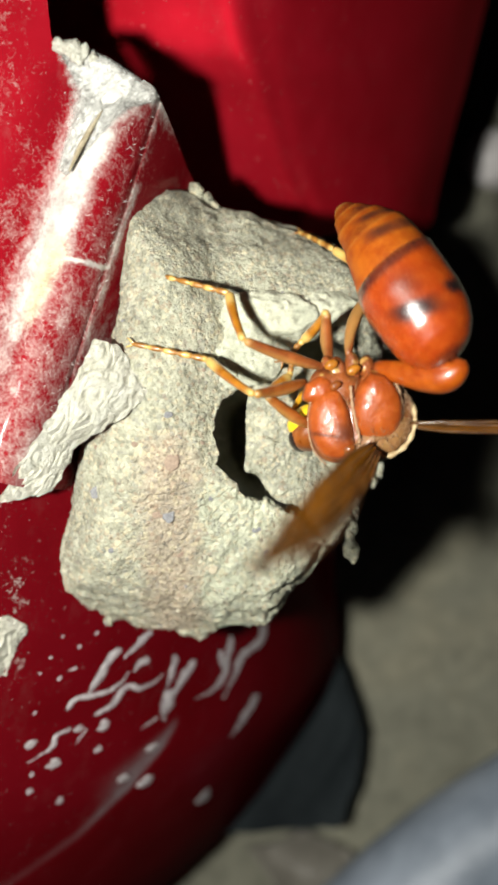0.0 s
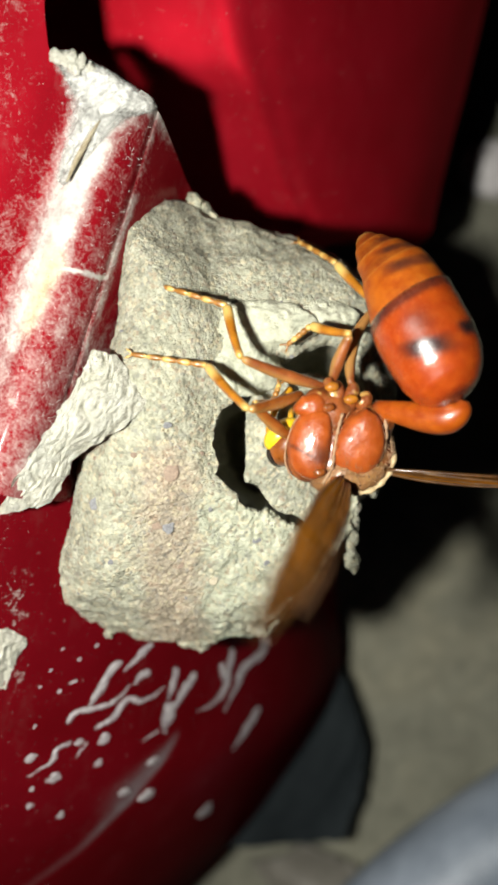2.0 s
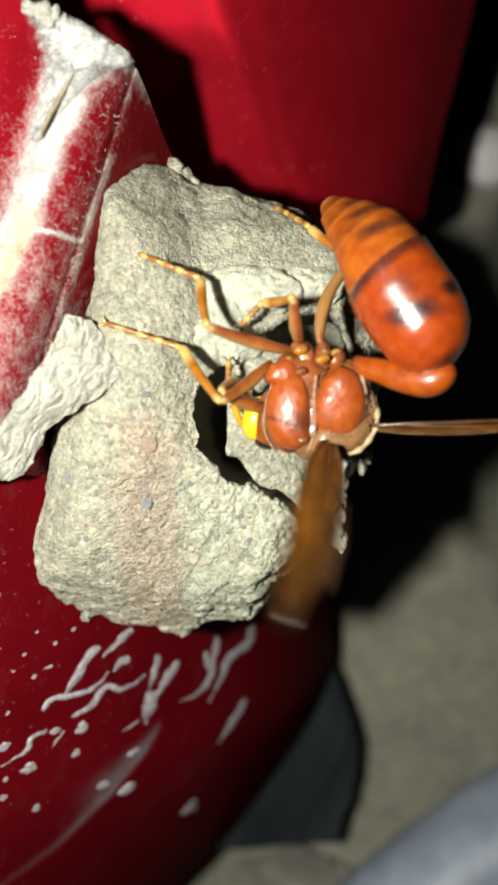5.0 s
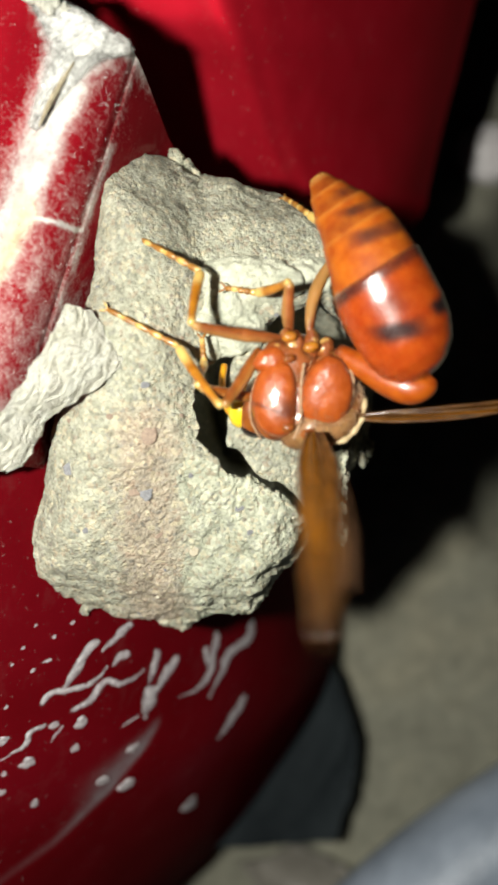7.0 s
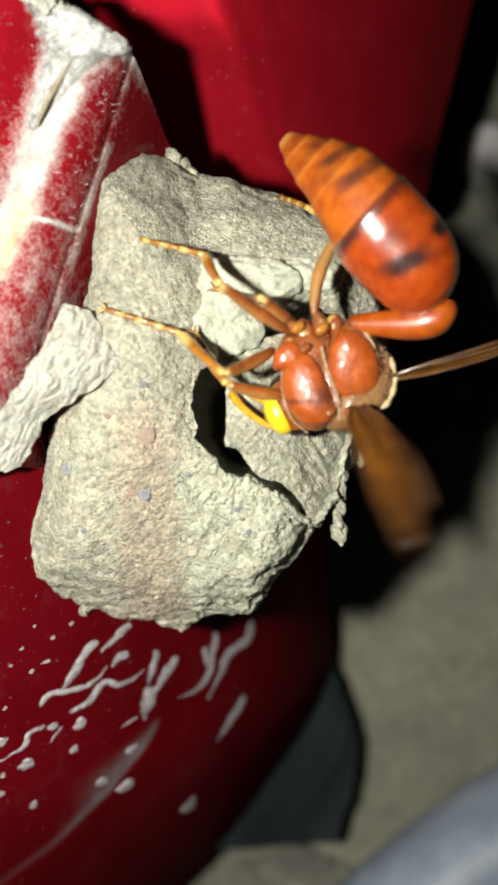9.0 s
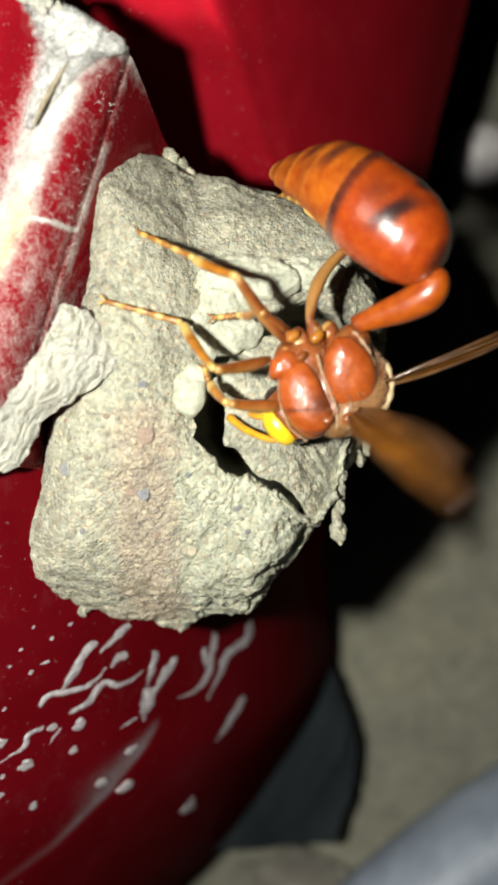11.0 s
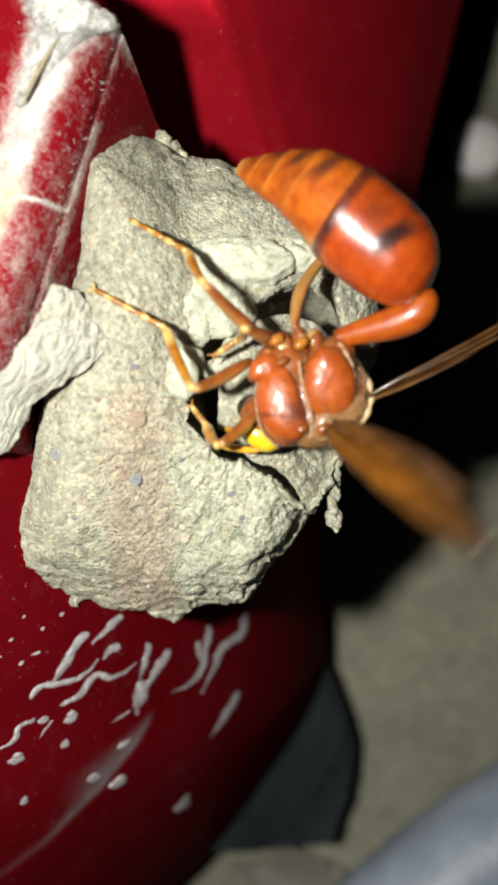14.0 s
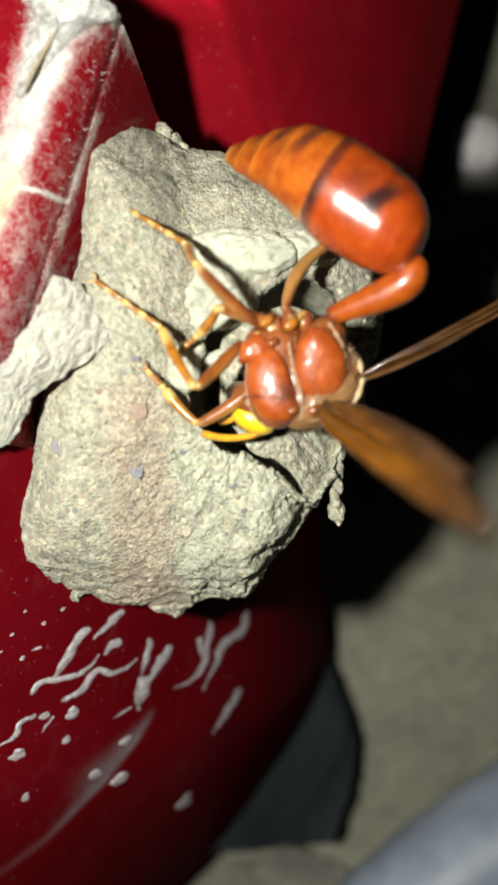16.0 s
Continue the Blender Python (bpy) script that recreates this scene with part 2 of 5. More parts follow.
# ---- the ground ----
def build_ground():
    """One sheet of worn concrete that reaches far off."""
    m = mat("old_concrete", (0.3, 0.29, 0.24), 0.9)
    big = ramp(m, grain(m, 0.035, 5, 0.6), (0.3, (0.125, 0.12, 0.088)), (0.5, (0.215, 0.21, 0.158)), (0.72, (0.305, 0.278, 0.192)))
    fine = grain(m, 0.6, 8, 0.7)
    colour = blend(m, 0.7, big, ramp(m, fine, (0.3, 0.6), (0.7, 1.3)), "MULTIPLY")
    paint(m, colour, None, fine, 1.2, 0.6)
    edge = [-60, -8, -2, -0.8] + list(np.linspace(-0.4, 0.4, 41)) + [0.8, 2, 8, 60]
    verts = [(x, y, 0.0015 * noise.fractal(Vector((x * 12, y * 12, 0)), 1, 2, 4) if max(abs(x), abs(y)) < 0.39 else 0.0)
             for y in edge for x in edge]
    data = bpy.data.meshes.new("ground")
    data.from_pydata(verts, [], grid_faces(len(edge), len(edge)))
    data.materials.append(m)
    data.polygons.foreach_set("use_smooth", [True] * len(data.polygons))
    tagged(new("ground", data), "worn grey-olive concrete ground, out of focus", "ground", kind="structure")


# ---- the red machine that carries the nest ----
RIDGE = (Vector((-8.2, 23.6, 3.2)), Vector((-0.30, -0.95, 0.01)).normalized(), Vector((0.954, -0.300, 0.0)))


BODY = thing("machine_body", sight(60, 1500, -62), "red lacquered machine body with mud-dusted rolled rim", "machine body")


def build_upper_panel():
    """A red cover whose rim is rolled into a bead with a fallen side."""
    start, along, across = RIDGE
    # across, height: left face, groove, bead, edge, fallen side and its back
    section = [(-34, 3.0), (-24, 3.2), (-15, 2.6), (-9, 1.8), (-6.0, 1.2), (-4.4, 0.5), (-3.3, -0.05), (-2.4, 0.35), (-1.4, 1.05), (-0.4, 1.1),
               (0.6, 0.5), (1.35, -0.7), (1.62, -1.6), (1.85, -2.1), (2.6, -4.7), (3.7, -8.8), (4.4, -11.6), (4.2, -18.0)]
    path = curve_through(section, 150)
    rows, verts, dust, clay = 150, [], [], []
    for i in range(rows):
        s = -1.0 + 29.0 * i / (rows - 1)
        for a, h in path:
            # the fallen side starts lower the deeper it lies; the left face runs on above the bead's end
            top = 0.30 * max(0.0, -h - 0.2)
            if a < 0.6:
                top = float(np.interp(a, [-16, -10, -8, -7, -6, -4.5, -3.3, 0.6], [-18, -9, -4.5, -2.3, -0.6, 0.6, 1.5, 0.2]))
            t = top + (s + 1.0) * (25.6 - top) / 29.0
            bead = 0.25 * math.sin(0.32 * t) if -2 < a < 1.6 else 0.0
            p = start + along * t + across * (a + 0.012 * (t - 10) * min(0, a)) + Vector((0, 0, h + bead * 0.4))
            p.z += 0.05 * rough(p, 3.0, 5, 3)
            verts.append(p)
            patchy = rough(p, 2.6, 9, 4)
            left, right = -3.0 + 0.4 * patchy, float(np.interp(t, [0, 3, 7, 10.5, 11.5, 17, 22], [1.5, 0.5, -0.1, -0.5, -0.2, -1.0, -1.2]))
            band = (0.93 + 0.28 * patchy) * step(a, left - 1.4, left + 1.6) * (1 - step(a, right - 1.3, right + 0.9)) * (1 - 0.45 * step(t, 15, 21))
            crest = (0.42 + 0.3 * rough(p, 2.0, 15, 3)) * math.exp(-((a - 1.75) / 0.28) ** 2)
            upper = 0.75 * math.exp(-(max(0, t) / 1.6) ** 2) if a > -3.4 else 0.0
            lower = 0.33 * step(t, 11.8, 14) * step(a, -2.5, -1.0) * (0.8 + 0.5 * patchy)
            cracked = 0.9 * math.exp(-((t - 11.4 + 0.15 * a - 0.3 * patchy) / 0.17) ** 2) if -1.5 < a < 1.8 else 0.0
            face = 0.14 + 0.11 * patchy + 0.09 * step(t, 6, 16) if a < -3.6 else (0.10 + 0.1 * patchy if a > 1.95 else 0.20 + 0.12 * step(t, 8, 16))
            dust.append(max(0.0, min(1.0, max(band, crest, upper, lower, cracked, face))))
            clay.append(step(t, 9.8, 11.2) * (1 - step(t, 15.5, 17)) * step(a, -2.2, -1.3) * (1 - step(a, right - 0.6, right + 0.1)))
    rng, fibres, wide = random.Random(8), [], len(path)
    for _ in range(200):
        i, j = rng.randrange(6, 120), int(wide * rng.uniform(0.45, 0.72))
        root, a, b = verts[i * wide + j], verts[i * wide + j + 1], verts[(i + 1) * wide + j]
        out = (b - root).cross(a - root).normalized()
        out = out if out.z > 0 else -out
        root = root.lerp(b, rng.random())
        lie = Vector((rng.uniform(-1, 1), rng.uniform(-1, 1), rng.uniform(-0.3, 0.3))).normalized() * rng.uniform(0.1, 0.34)
        bow = lie.cross(out) * rng.uniform(-0.5, 0.5)
        fibres.append(tube([root + out * 0.01, root + lie * 0.5 + bow + out * 0.09, root + lie + out * rng.uniform(0.02, 0.16)], [0.010, 0.012, 0.006], 4, False))
    lint = mat("pale_lint", (0.56, 0.54, 0.50), 0.8)
    paint(lint, ramp(lint, grain(lint, 1.0, 4), (0.35, (0.42, 0.37, 0.35)), (0.65, (0.66, 0.64, 0.60))))
    tagged(part("lint", *joined(*fibres), lint, BODY, "short pale fibres clinging to the dusty rim"), kind="stuff")
    part("cover", verts, grid_faces(rows, len(path)), RED, BODY, "bright red cover with a dusty rolled rim", masks={"dust": dust, "clay": clay})


SHELL_LEFT = -40.1
CREASE_U = (-22.4, -18.3, -14.3, -11.8, -10.2, -8.9, -7.6, -6.7, -6.0)
CREASE_V = (-35.1, -32.4, -29.6, -27.1, -25.6, -24.0, -22.4, -20.8, -19.0)


def crease(u, v):
    """Height over the shell's one soft crease, an arc that steepens at its upper end."""
    return 0.75 * (float(np.interp(u, CREASE_U, CREASE_V)) - v)


def low_right(v):
    return 8.9 - 0.010 * max(0.0, -18 - v) ** 2 + 1.3 * math.exp(-((v + 24) / 6) ** 2)


def low_surface(u, v):
    """Height of the lower red shell, a swelling body that falls away to the right, with one soft crease."""
    right = low_right(v)
    x = (u - SHELL_LEFT) / (right - SHELL_LEFT)
    top = 5.3 + 0.379 * (min(v, -4.0) + 14) - 0.016 * max(0.0, -14 - v) ** 2
    w = top - 71.5 * (1 - math.sqrt(max(0.0, 1 - min(1.0, max(0.0, x)) ** 2)))
    fade = step(-v, 20.5, 24.0)
    w += fade * 0.3 / (1 + math.exp(-max(-30.0, min(30.0, crease(u, v) / 0.3))))
    return max(w, -66.0)


def low_place(x, y, lift=0.0):
    """Where the line of sight meets the lower shell."""
    w = -10.0
    for _ in range(40):
        p = sight(x, y, w)
        w += 0.5 * (low_surface(p.x, p.y) - w)
    p = sight(x, y, w)
    p.z += lift
    return p


def build_lower_panel():
    rows, cols, verts, dust, crease_sheen = 250, 230, [], [], []
    turned = int(cols * 0.88)
    for i in range(rows):
        v = 6.0 - 62.0 * i / (rows - 1)
        right = low_right(v)
        for j in range(cols):
            if j < turned:
                u = SHELL_LEFT + (right - SHELL_LEFT) * math.sin(0.30 + 1.06 * j / (turned - 1))
                w = low_surface(u, v)
            else:
                # past its edge the shell turns under and runs in to its foot
                k = (j - turned + 1) / (cols - turned)
                edge = SHELL_LEFT + (right - SHELL_LEFT) * math.sin(1.36)
                u = edge + 0.5 * math.sin(min(1.0, 4 * k) * math.pi) - 4.0 * k
                w = low_surface(edge, v) * (1 - k) - 66.0 * k
            if j == 0:
                u -= 16
            p = Vector((u, v, w))
            verts.append(p)
            left = math.exp(-((u + 16.5) / 1.6) ** 2) * 0.27 * (1 if -14 < v < 2 else math.exp(-((v + 14) / 2.5) ** 2) if v < 0 else 1)
            # mask of the painted crease sheen: broad near its upper end, fading lower down
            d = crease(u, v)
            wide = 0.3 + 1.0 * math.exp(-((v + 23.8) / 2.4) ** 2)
            crease_sheen.append(0.9 * math.exp(-((d + 0.1) / (wide if d < -0.1 else 0.16)) ** 2) * step(-v, 20.3, 21.5) * (1 - 0.8 * step(-v, 25, 31)))
            dust.append(max(left + 0.10 * rough(p, 2.5, 4, 3), 0.0))
    part("shell", verts, grid_faces(rows, cols), RED_DARK, BODY, "dark maroon shell curving away", masks={"dust": dust, "crease_sheen": crease_sheen})


def build_rear_panel():
    """A red fin behind the nest: a bevel that faces the torch and a long side that turns away."""
    left = [(-60, -230, -11), (-20, -90, -11.5), (20, 20, -12.5), (90, 62, -13.5), (140, 132, -16), (190, 204, -18.5), (240, 270, -21.5), (330, 335, -24)]
    crease = [(360, -230, -8), (384, -90, -8.5), (402, 10, -9.5), (418, 70, -10.6), (436, 132, -12.8), (456, 196, -15.3), (475, 262, -18), (510, 338, -21)]
    right = [(884, -230, -40), (855, -90, -40), (835, 0, -40), (820, 60, -40), (803, 130, -40), (784, 200, -40), (767, 270, -40), (750, 345, -40)]
    rows, cols = 80, 70
    edges = [curve_through([sight(*p) for p in some], rows) for some in (left, crease, right)]
    verts = []
    for i in range(rows):
        a, b, c = (Vector(e[i]) for e in edges)
        section = [a + Vector((1.5, 1.0, -9.0)), a + Vector((0.15, 0.1, -1.2)), a + (b - a) * 0.05, a.lerp(b, 0.5) + Vector((0, 0, 0.25)), a.lerp(b, 0.8) + Vector((0, 0, 0.1)), a.lerp(b, 0.97), b.lerp(c, 0.05) + Vector((0.1, 0, 0.5)), b.lerp(c, 0.14) + Vector((0.2, 0, 1.5)),
                   b.lerp(c, 0.35) + Vector((0.3, 0, 2.6)), b.lerp(c, 0.7) + Vector((0.4, 0, 2.6)), b.lerp(c, 0.95) + Vector((0.2, 0, 0.6)), c + Vector((0.3, 0, -2.0)), c + Vector((-1.0, 0, -14.0))]
        verts += [Vector(p) for p in curve_through(section, cols)]
    # the lower end is rounded over and closed
    last = verts[-cols:]
    for k, (drop, back) in enumerate(((0.5, 0.35), (0.9, 1.2), (1.1, 3.0), (1.0, 9.0))):
        verts += [p + Vector((0, -drop, -back)) for p in last]
    part("fin", verts, grid_faces(rows + 4, cols), RED_CLEAN, BODY, "deep red fin with a bright bevelled edge", masks={"dust": [0.03] * len(verts)})


def around(points, centre, n):
    """Radius and depth about a centre at n even angles, smoothly through the given places."""
    got = sorted((math.atan2(p.y - centre.y, p.x - centre.x), math.hypot(p.x - centre.x, p.y - centre.y), p.z) for p in points)
    ang = np.array([g[0] for g in got])
    ang = np.concatenate([ang - 2 * math.pi, ang, ang + 2 * math.pi])
    at = np.linspace(-math.pi, math.pi, n, endpoint=False)
    return at, [np.interp(at, ang, [g[k] for g in got] * 3) for k in (1, 2)]


def newer(p):
    """Where the pot was built last: the pale lower right and the lip."""
    a = (p.x + 4.75 + 0.10 * (p.y + 5) + 1.1 * rough(p, 2.0, 17, 4)) / 1.2
    b = (-0.3 - p.y) / 1.5
    return max(0.0, min(1.0, a)) * max(0.0, min(1.0, b)) * 0.95


def build_nest():
    """The mud pot: a cavity with a broken rim in a rugged mass of clay."""
    centre = sight(450, 765, -1)
    outline = [sight(*p) for p in ((655, 700, -8), (685, 555, -8), (650, 470, -7), (600, 400, -7), (540, 362, -6.5), (465, 346, -6), (400, 318, -5.5), (345, 312, -6),
               (300, 285, -6), (252, 284, -3.5), (203, 288, -1.5), (176, 308, -0.5), (176, 400, -0.5), (164, 480, -0.3), (146, 560, -0.2), (112, 700, -1.5), (82, 820, -2), (76, 880, -2.5), (44, 968, -4),
               (64, 1026, -5), (108, 1056, -6), (160, 1078, -7), (240, 1092, -8), (310, 1098, -8.5), (372, 1090, -8), (444, 1080, -7), (480, 1034, -6.5), (518, 995, -6), (548, 935, -6), (592, 860, -8))]
    rim = [sight(*p) for p in ((604, 800, -4), (616, 690, -4), (606, 560, -2.5), (560, 535, -1.5), (500, 555, -0.5), (440, 600, 0), (384, 636, 0), (350, 664, 0.3),
           (341, 700, 0.3), (350, 755, 0.3), (345, 780, 0.3), (364, 798, 0.2), (388, 834, -0.1), (404, 846, -0.3), (440, 850, -0.6), (490, 872, -1), (535, 918, -2.2), (560, 925, -3.0))]
    n = 520
    angles, (out_r, out_w) = around(outline, centre, n)
    _, (rim_r, rim_w) = around(rim, centre, n)
    verts = []
    for k in range(n):
        d = Vector((math.cos(angles[k]), math.sin(angles[k]), 0))
        r, o, wr, wo = rim_r[k], out_r[k], rim_w[k], out_w[k]
        o = max(o, r + 0.5)
        gap = o - r
        swell = min(1.6, 0.28 * gap)
        floor = -15.0
        section = [(0.02, -15.0), (0.5 * r, floor), (0.85 * r, floor - 0.1), (1.04 * r, wr - 4.5), (1.0 * r, wr - 1.2), (r, wr - 0.3), (r + min(0.35, gap * 0.3), wr),
                   (r + 0.35 * gap, 0.65 * wr + 0.35 * wo + swell * 1.15), (r + 0.68 * gap, 0.36 * wr + 0.64 * wo + swell * 1.5),
                   (r + 0.9 * gap, 0.1 * wr + 0.9 * wo + swell * 0.9), (o, wo), (0.98 * o, wo - 2.5), (0.9 * o, wo - 9.0)]
        for q, w in curve_through(section, 190):
            verts.append(centre * 1.0 + d * q + Vector((0, 0, w - centre.z)))
    cols = 190
    shaped = []
    for i, p in enumerate(verts):
        j, k = i % cols, i // cols
        a, b = verts[max(j - 1, 0) + k * cols], verts[min(j + 1, cols - 1) + k * cols]
        c, e = verts[j + ((k - 1) % n) * cols], verts[j + ((k + 1) % n) * cols]
        nor = (b - a).cross(e - c)
        nor = nor.normalized() if nor.length > 1e-9 else Vector((0, 0, 1))
        if j < 3:
            nor = Vector((0, 0, 1))
        lift = 0.30 * rough(p, 5.0, 2, 3) + (0.13 + 0.2 * newer(p)) * rough(p, 1.5, 3, 4) + 0.11 * rough(p, 0.36, 6, 4)
        lift += 0.22 * rough(Vector((p.x * 0.25, p.y * 1.6, p.z)), 0.6, 8, 3) * step(-8.2 - p.y, 0.0, 1.5)
        shaped.append(p + nor * lift + Vector((0.12 * rough(p, 0.8, 11, 3), 0.12 * rough(p, 0.8, 12, 3), 0)))
    whole = thing("mud_nest", sight(300, 700, -8), "rough grey-brown mud nest with a broken round opening", "wasp nest")
    part("pot", shaped, [tuple(reversed(f)) for f in grid_faces(n, cols)] + [(j, j + 1, (n - 1) * cols + j + 1, (n - 1) * cols + j) for j in range(cols - 1)], MUD, whole,
         masks={"newer": [newer(p) for p in shaped], "earth": [math.exp(-((p.x + 6.3) / 2.2) ** 2) * step(3.5 - p.y, 0, 3) for p in shaped]})
    for x, y, w, r, seed in ((50, 955, -4.5, 0.55, 44), (44, 975, -4.8, 0.4, 45), (150, 1080, -7.5, 0.33, 49),
                              (575, 850, -6.0, 0.6, 52), (550, 905, -4.8, 0.5, 53)):
        part("crumb", *lump(sight(x, y, w), (r * 1.5, r, r), seed * 31, seed, 0.7 * r, r * 0.9, 22, 30), MUD, whole)
    part("crumb", *joined(lump(sight(312, 284, -5.8), (0.95, 0.42, 0.6), -58, 46, 0.3, 0.7, 40, 48), lump(sight(332, 301, -6.0), (0.95, 0.4, 0.6), -36, 47, 0.28, 0.6, 40, 48)), MUD, whole)
    part("crumb", *joined(lump(sight(318, 1098, -9.0), (1.5, 0.42, 0.7), 8, 50, 0.3, 0.8, 40, 48), lump(sight(322, 1108, -9.3), (0.6, 0.35, 0.5), 0, 51, 0.25, 0.5, 30, 40)), MUD, whole)
    collar = joined(lump(sight(356, 575, -0.5), (1.55, 2.7, 1.3), 8, 21, 0.34, 1.3, 60, 84), lump(sight(440, 500, -0.5), (3.4, 1.55, 1.4), -3, 22, 0.32, 1.2, 60, 90),
                    lump(sight(545, 492, -1.6), (2.3, 1.25, 1.4), -6, 23, 0.32, 1.2, 50, 70), lump(sight(405, 585, -0.5), (2.2, 1.75, 1.2), 12, 24, 0.32, 1.2, 60, 80), lump(sight(390, 535, -0.5), (2.2, 1.9, 1.3), 0, 25, 0.3, 1.2, 60, 80))
    part("fresh_collar", *collar, FRESH, whole, "pale damp fresh mud collar over the opening")
    # the far wall of the cell: a thin curved slab with a broken edge that overhangs the dark hollow
    edge = curve_through([sight(*p) for p in ((424, 612, -0.8), (404, 645, -0.5), (398, 700, -0.4), (402, 745, -0.3), (398, 788, -0.3), (420, 803, -0.5), (436, 822, -0.7), (456, 848, -0.9), (500, 862, -1.4), (532, 893, -2.2),
                                             (556, 934, -3.2), (580, 900, -4.0), (606, 850, -4.5), (630, 780, -5.0), (626, 690, -4.5), (590, 620, -3.0), (520, 590, -1.5), (424, 612, -0.8))], 181)[:-1]
    hub, slab, rings = Vector(sight(510, 740, -0.8)), [], 46
    for i in range(2 * rings):
        k = (i + 0.4) / rings if i < rings else (2 * rings - i - 0.6) / rings
        for e in edge:
            p = hub + (Vector(e) - hub) * k
            jag = 0.16 * rough(e, 0.9, 57, 4) * step(k, 0.8, 1.0)
            p += (Vector(e) - hub).normalized() * jag
            lift = 0.5 * (1 - k ** 4) + 0.22 * rough(p, 1.2, 58, 4) + 0.12 * rough(p, 0.4, 59, 3)
            lift += 0.25 * rough(Vector((p.x * 0.8 + p.y * 0.6, 0.2 * p.y, 0)), 0.3, 56, 3) * step(p.x, 2.6, 3.6)
            slab.append(p + Vector((0, 0, lift if i < rings else min(lift - 0.06, -1.3 * (1 - k ** 6)))))
    part("inner_wall", slab, grid_faces(2 * rings, 180, True) + [tuple(range(179, -1, -1)), tuple(range((2 * rings - 1) * 180, 2 * rings * 180))], MUD, whole, "lit grey mud wall inside the opening",
         masks={"newer": [0.3] * len(slab), "earth": [0.0] * len(slab)})
    rng = random.Random(12)
    tints = [mat("grit_brown", (0.20, 0.12, 0.08), 0.7), mat("grit_grey", (0.13, 0.13, 0.14), 0.6), mat("grit_pale", (0.55, 0.50, 0.38), 0.8), mat("grit_tan", (0.45, 0.30, 0.19), 0.8)]
    for m, (a, b) in zip(tints, (((0.20, 0.14, 0.10), (0.36, 0.27, 0.20)), ((0.13, 0.13, 0.135), (0.27, 0.27, 0.275)), ((0.5, 0.46, 0.35), (0.66, 0.62, 0.48)), ((0.36, 0.31, 0.22), (0.52, 0.46, 0.34)))):
        paint(m, ramp(m, grain(m, 3.0, 5), (0.3, a), (0.7, b)), None, grain(m, 6.0, 4), 0.1, 0.7)
    shapes = [mesh_of("grit", *lump((0, 0, 0), (1.0, 0.72, 0.6), 0, 60 + k, 0.3, 0.9, 9, 12), tints[k % 4]) for k in range(8)]
    face = [p for i, p in enumerate(shaped) if 78 < i % cols < 150]
    for k in range(110):
        p = rng.choice(face)
        stone = new("grit", shapes[k % 8])
        stone.parent = whole
        size = rng.choice((0.07, 0.09, 0.11, 0.13, 0.16))
        stone.matrix_basis = Matrix.LocRotScale((p - Vector(whole["origin"])) * MM, Euler((rng.uniform(-0.4, 0.4), rng.uniform(-0.4, 0.4), rng.uniform(0, 6.28))), (size, size * rng.uniform(0.7, 1.3), size * 0.6))
    for x, y, size, kind, turn in ((258, 874, 0.44, 1, 1.4), (260, 772, 0.55, 0, 1.45), (234, 872, 0.36, 4, 0.4), (122, 832, 0.42, 1, 0.8), (256, 684, 0.24, 1, 0.2), (340, 978, 0.38, 3, 1.5), (440, 946, 0.18, 1, 0.5),
                                   (480, 480, 0.2, 1, 0.9), (190, 740, 0.2, 0, 0.1), (420, 900, 0.25, 1, 0.3), (150, 940, 0.2, 5, 0.3), (280, 950, 0.22, 4, 0.7)):
        near = min(face, key=lambda p: (p - sight(x, y, p.z)).length + (3 if p.z < -4 else 0))
        stone = new("grit", shapes[kind])
        stone.parent = whole
        stone.matrix_basis = Matrix.LocRotScale((near - Vector(whole["origin"])) * MM, Euler((0.1, 0.1, turn)), (1.15 * size, 1.15 * size, size * 0.3))
    for n, (x, y, r) in enumerate(((606, 838, 0.52), (604, 866, 0.48), (602, 895, 0.44), (600, 925, 0.42), (603, 945, 0.5), (640, 815, 0.35), (652, 795, 0.4))):
        part("drip", *lump(sight(x, y, -4.4 if n < 5 else -7.0), (0.75 * r, 0.8 if n < 5 else 0.6, 0.5), 8, 31 + n, 0.26, 0.6, 20, 26), MUD, whole, "crumbly pale mud drip")
    part("broken_edge", *lump(sight(590, 800, -11), (2.0, 1.4, 1.6), 20, 40, 0.3, 0.9, 24, 32), MUD, whole)
    return whole


build_ground()
build_upper_panel()
build_lower_panel()
build_rear_panel()
build_nest()


# ---- the wasp ----
def chitin(name, dark, light, rough=0.3, size=1.2, coat=0.65, uneven=0.0, satin=0.2):
    """Waxy insect cuticle; 'dark' on the mesh says where it is marked brown-black."""
    m = mat(name, light, rough, Specular_IOR_Level=min(0.5, 0.15 + coat), Coat_Weight=coat, Coat_Roughness=satin, Subsurface_Weight=0.06, Subsurface_Scale=0.0008)
    m.node_tree.nodes["Principled BSDF"].inputs["Subsurface Radius"].default_value = (1.0, 0.35, 0.1)
    pits = grain(m, 9.0, 3, 0.6)
    colour = ramp(m, grain(m, size, 5, 0.6), (0.35, dark), (0.65, light))
    colour = blend(m, vertex_mask(m, "dark"), colour, (0.018, 0.010, 0.010))
    colour = blend(m, vertex_mask(m, "pale"), colour, (0.66, 0.45, 0.13))
    r = ramp(m, grain(m, 2.5, 4, 0.6), (0.3, rough * 0.8), (0.7, rough * 1.35))
    if uneven:
        pits = maths(m, "ADD", pits, maths(m, "MULTIPLY", grain(m, 1.5, 4, 0.6), uneven, False), False)
    return paint(m, colour, r, pits, 0.03, 0.5)


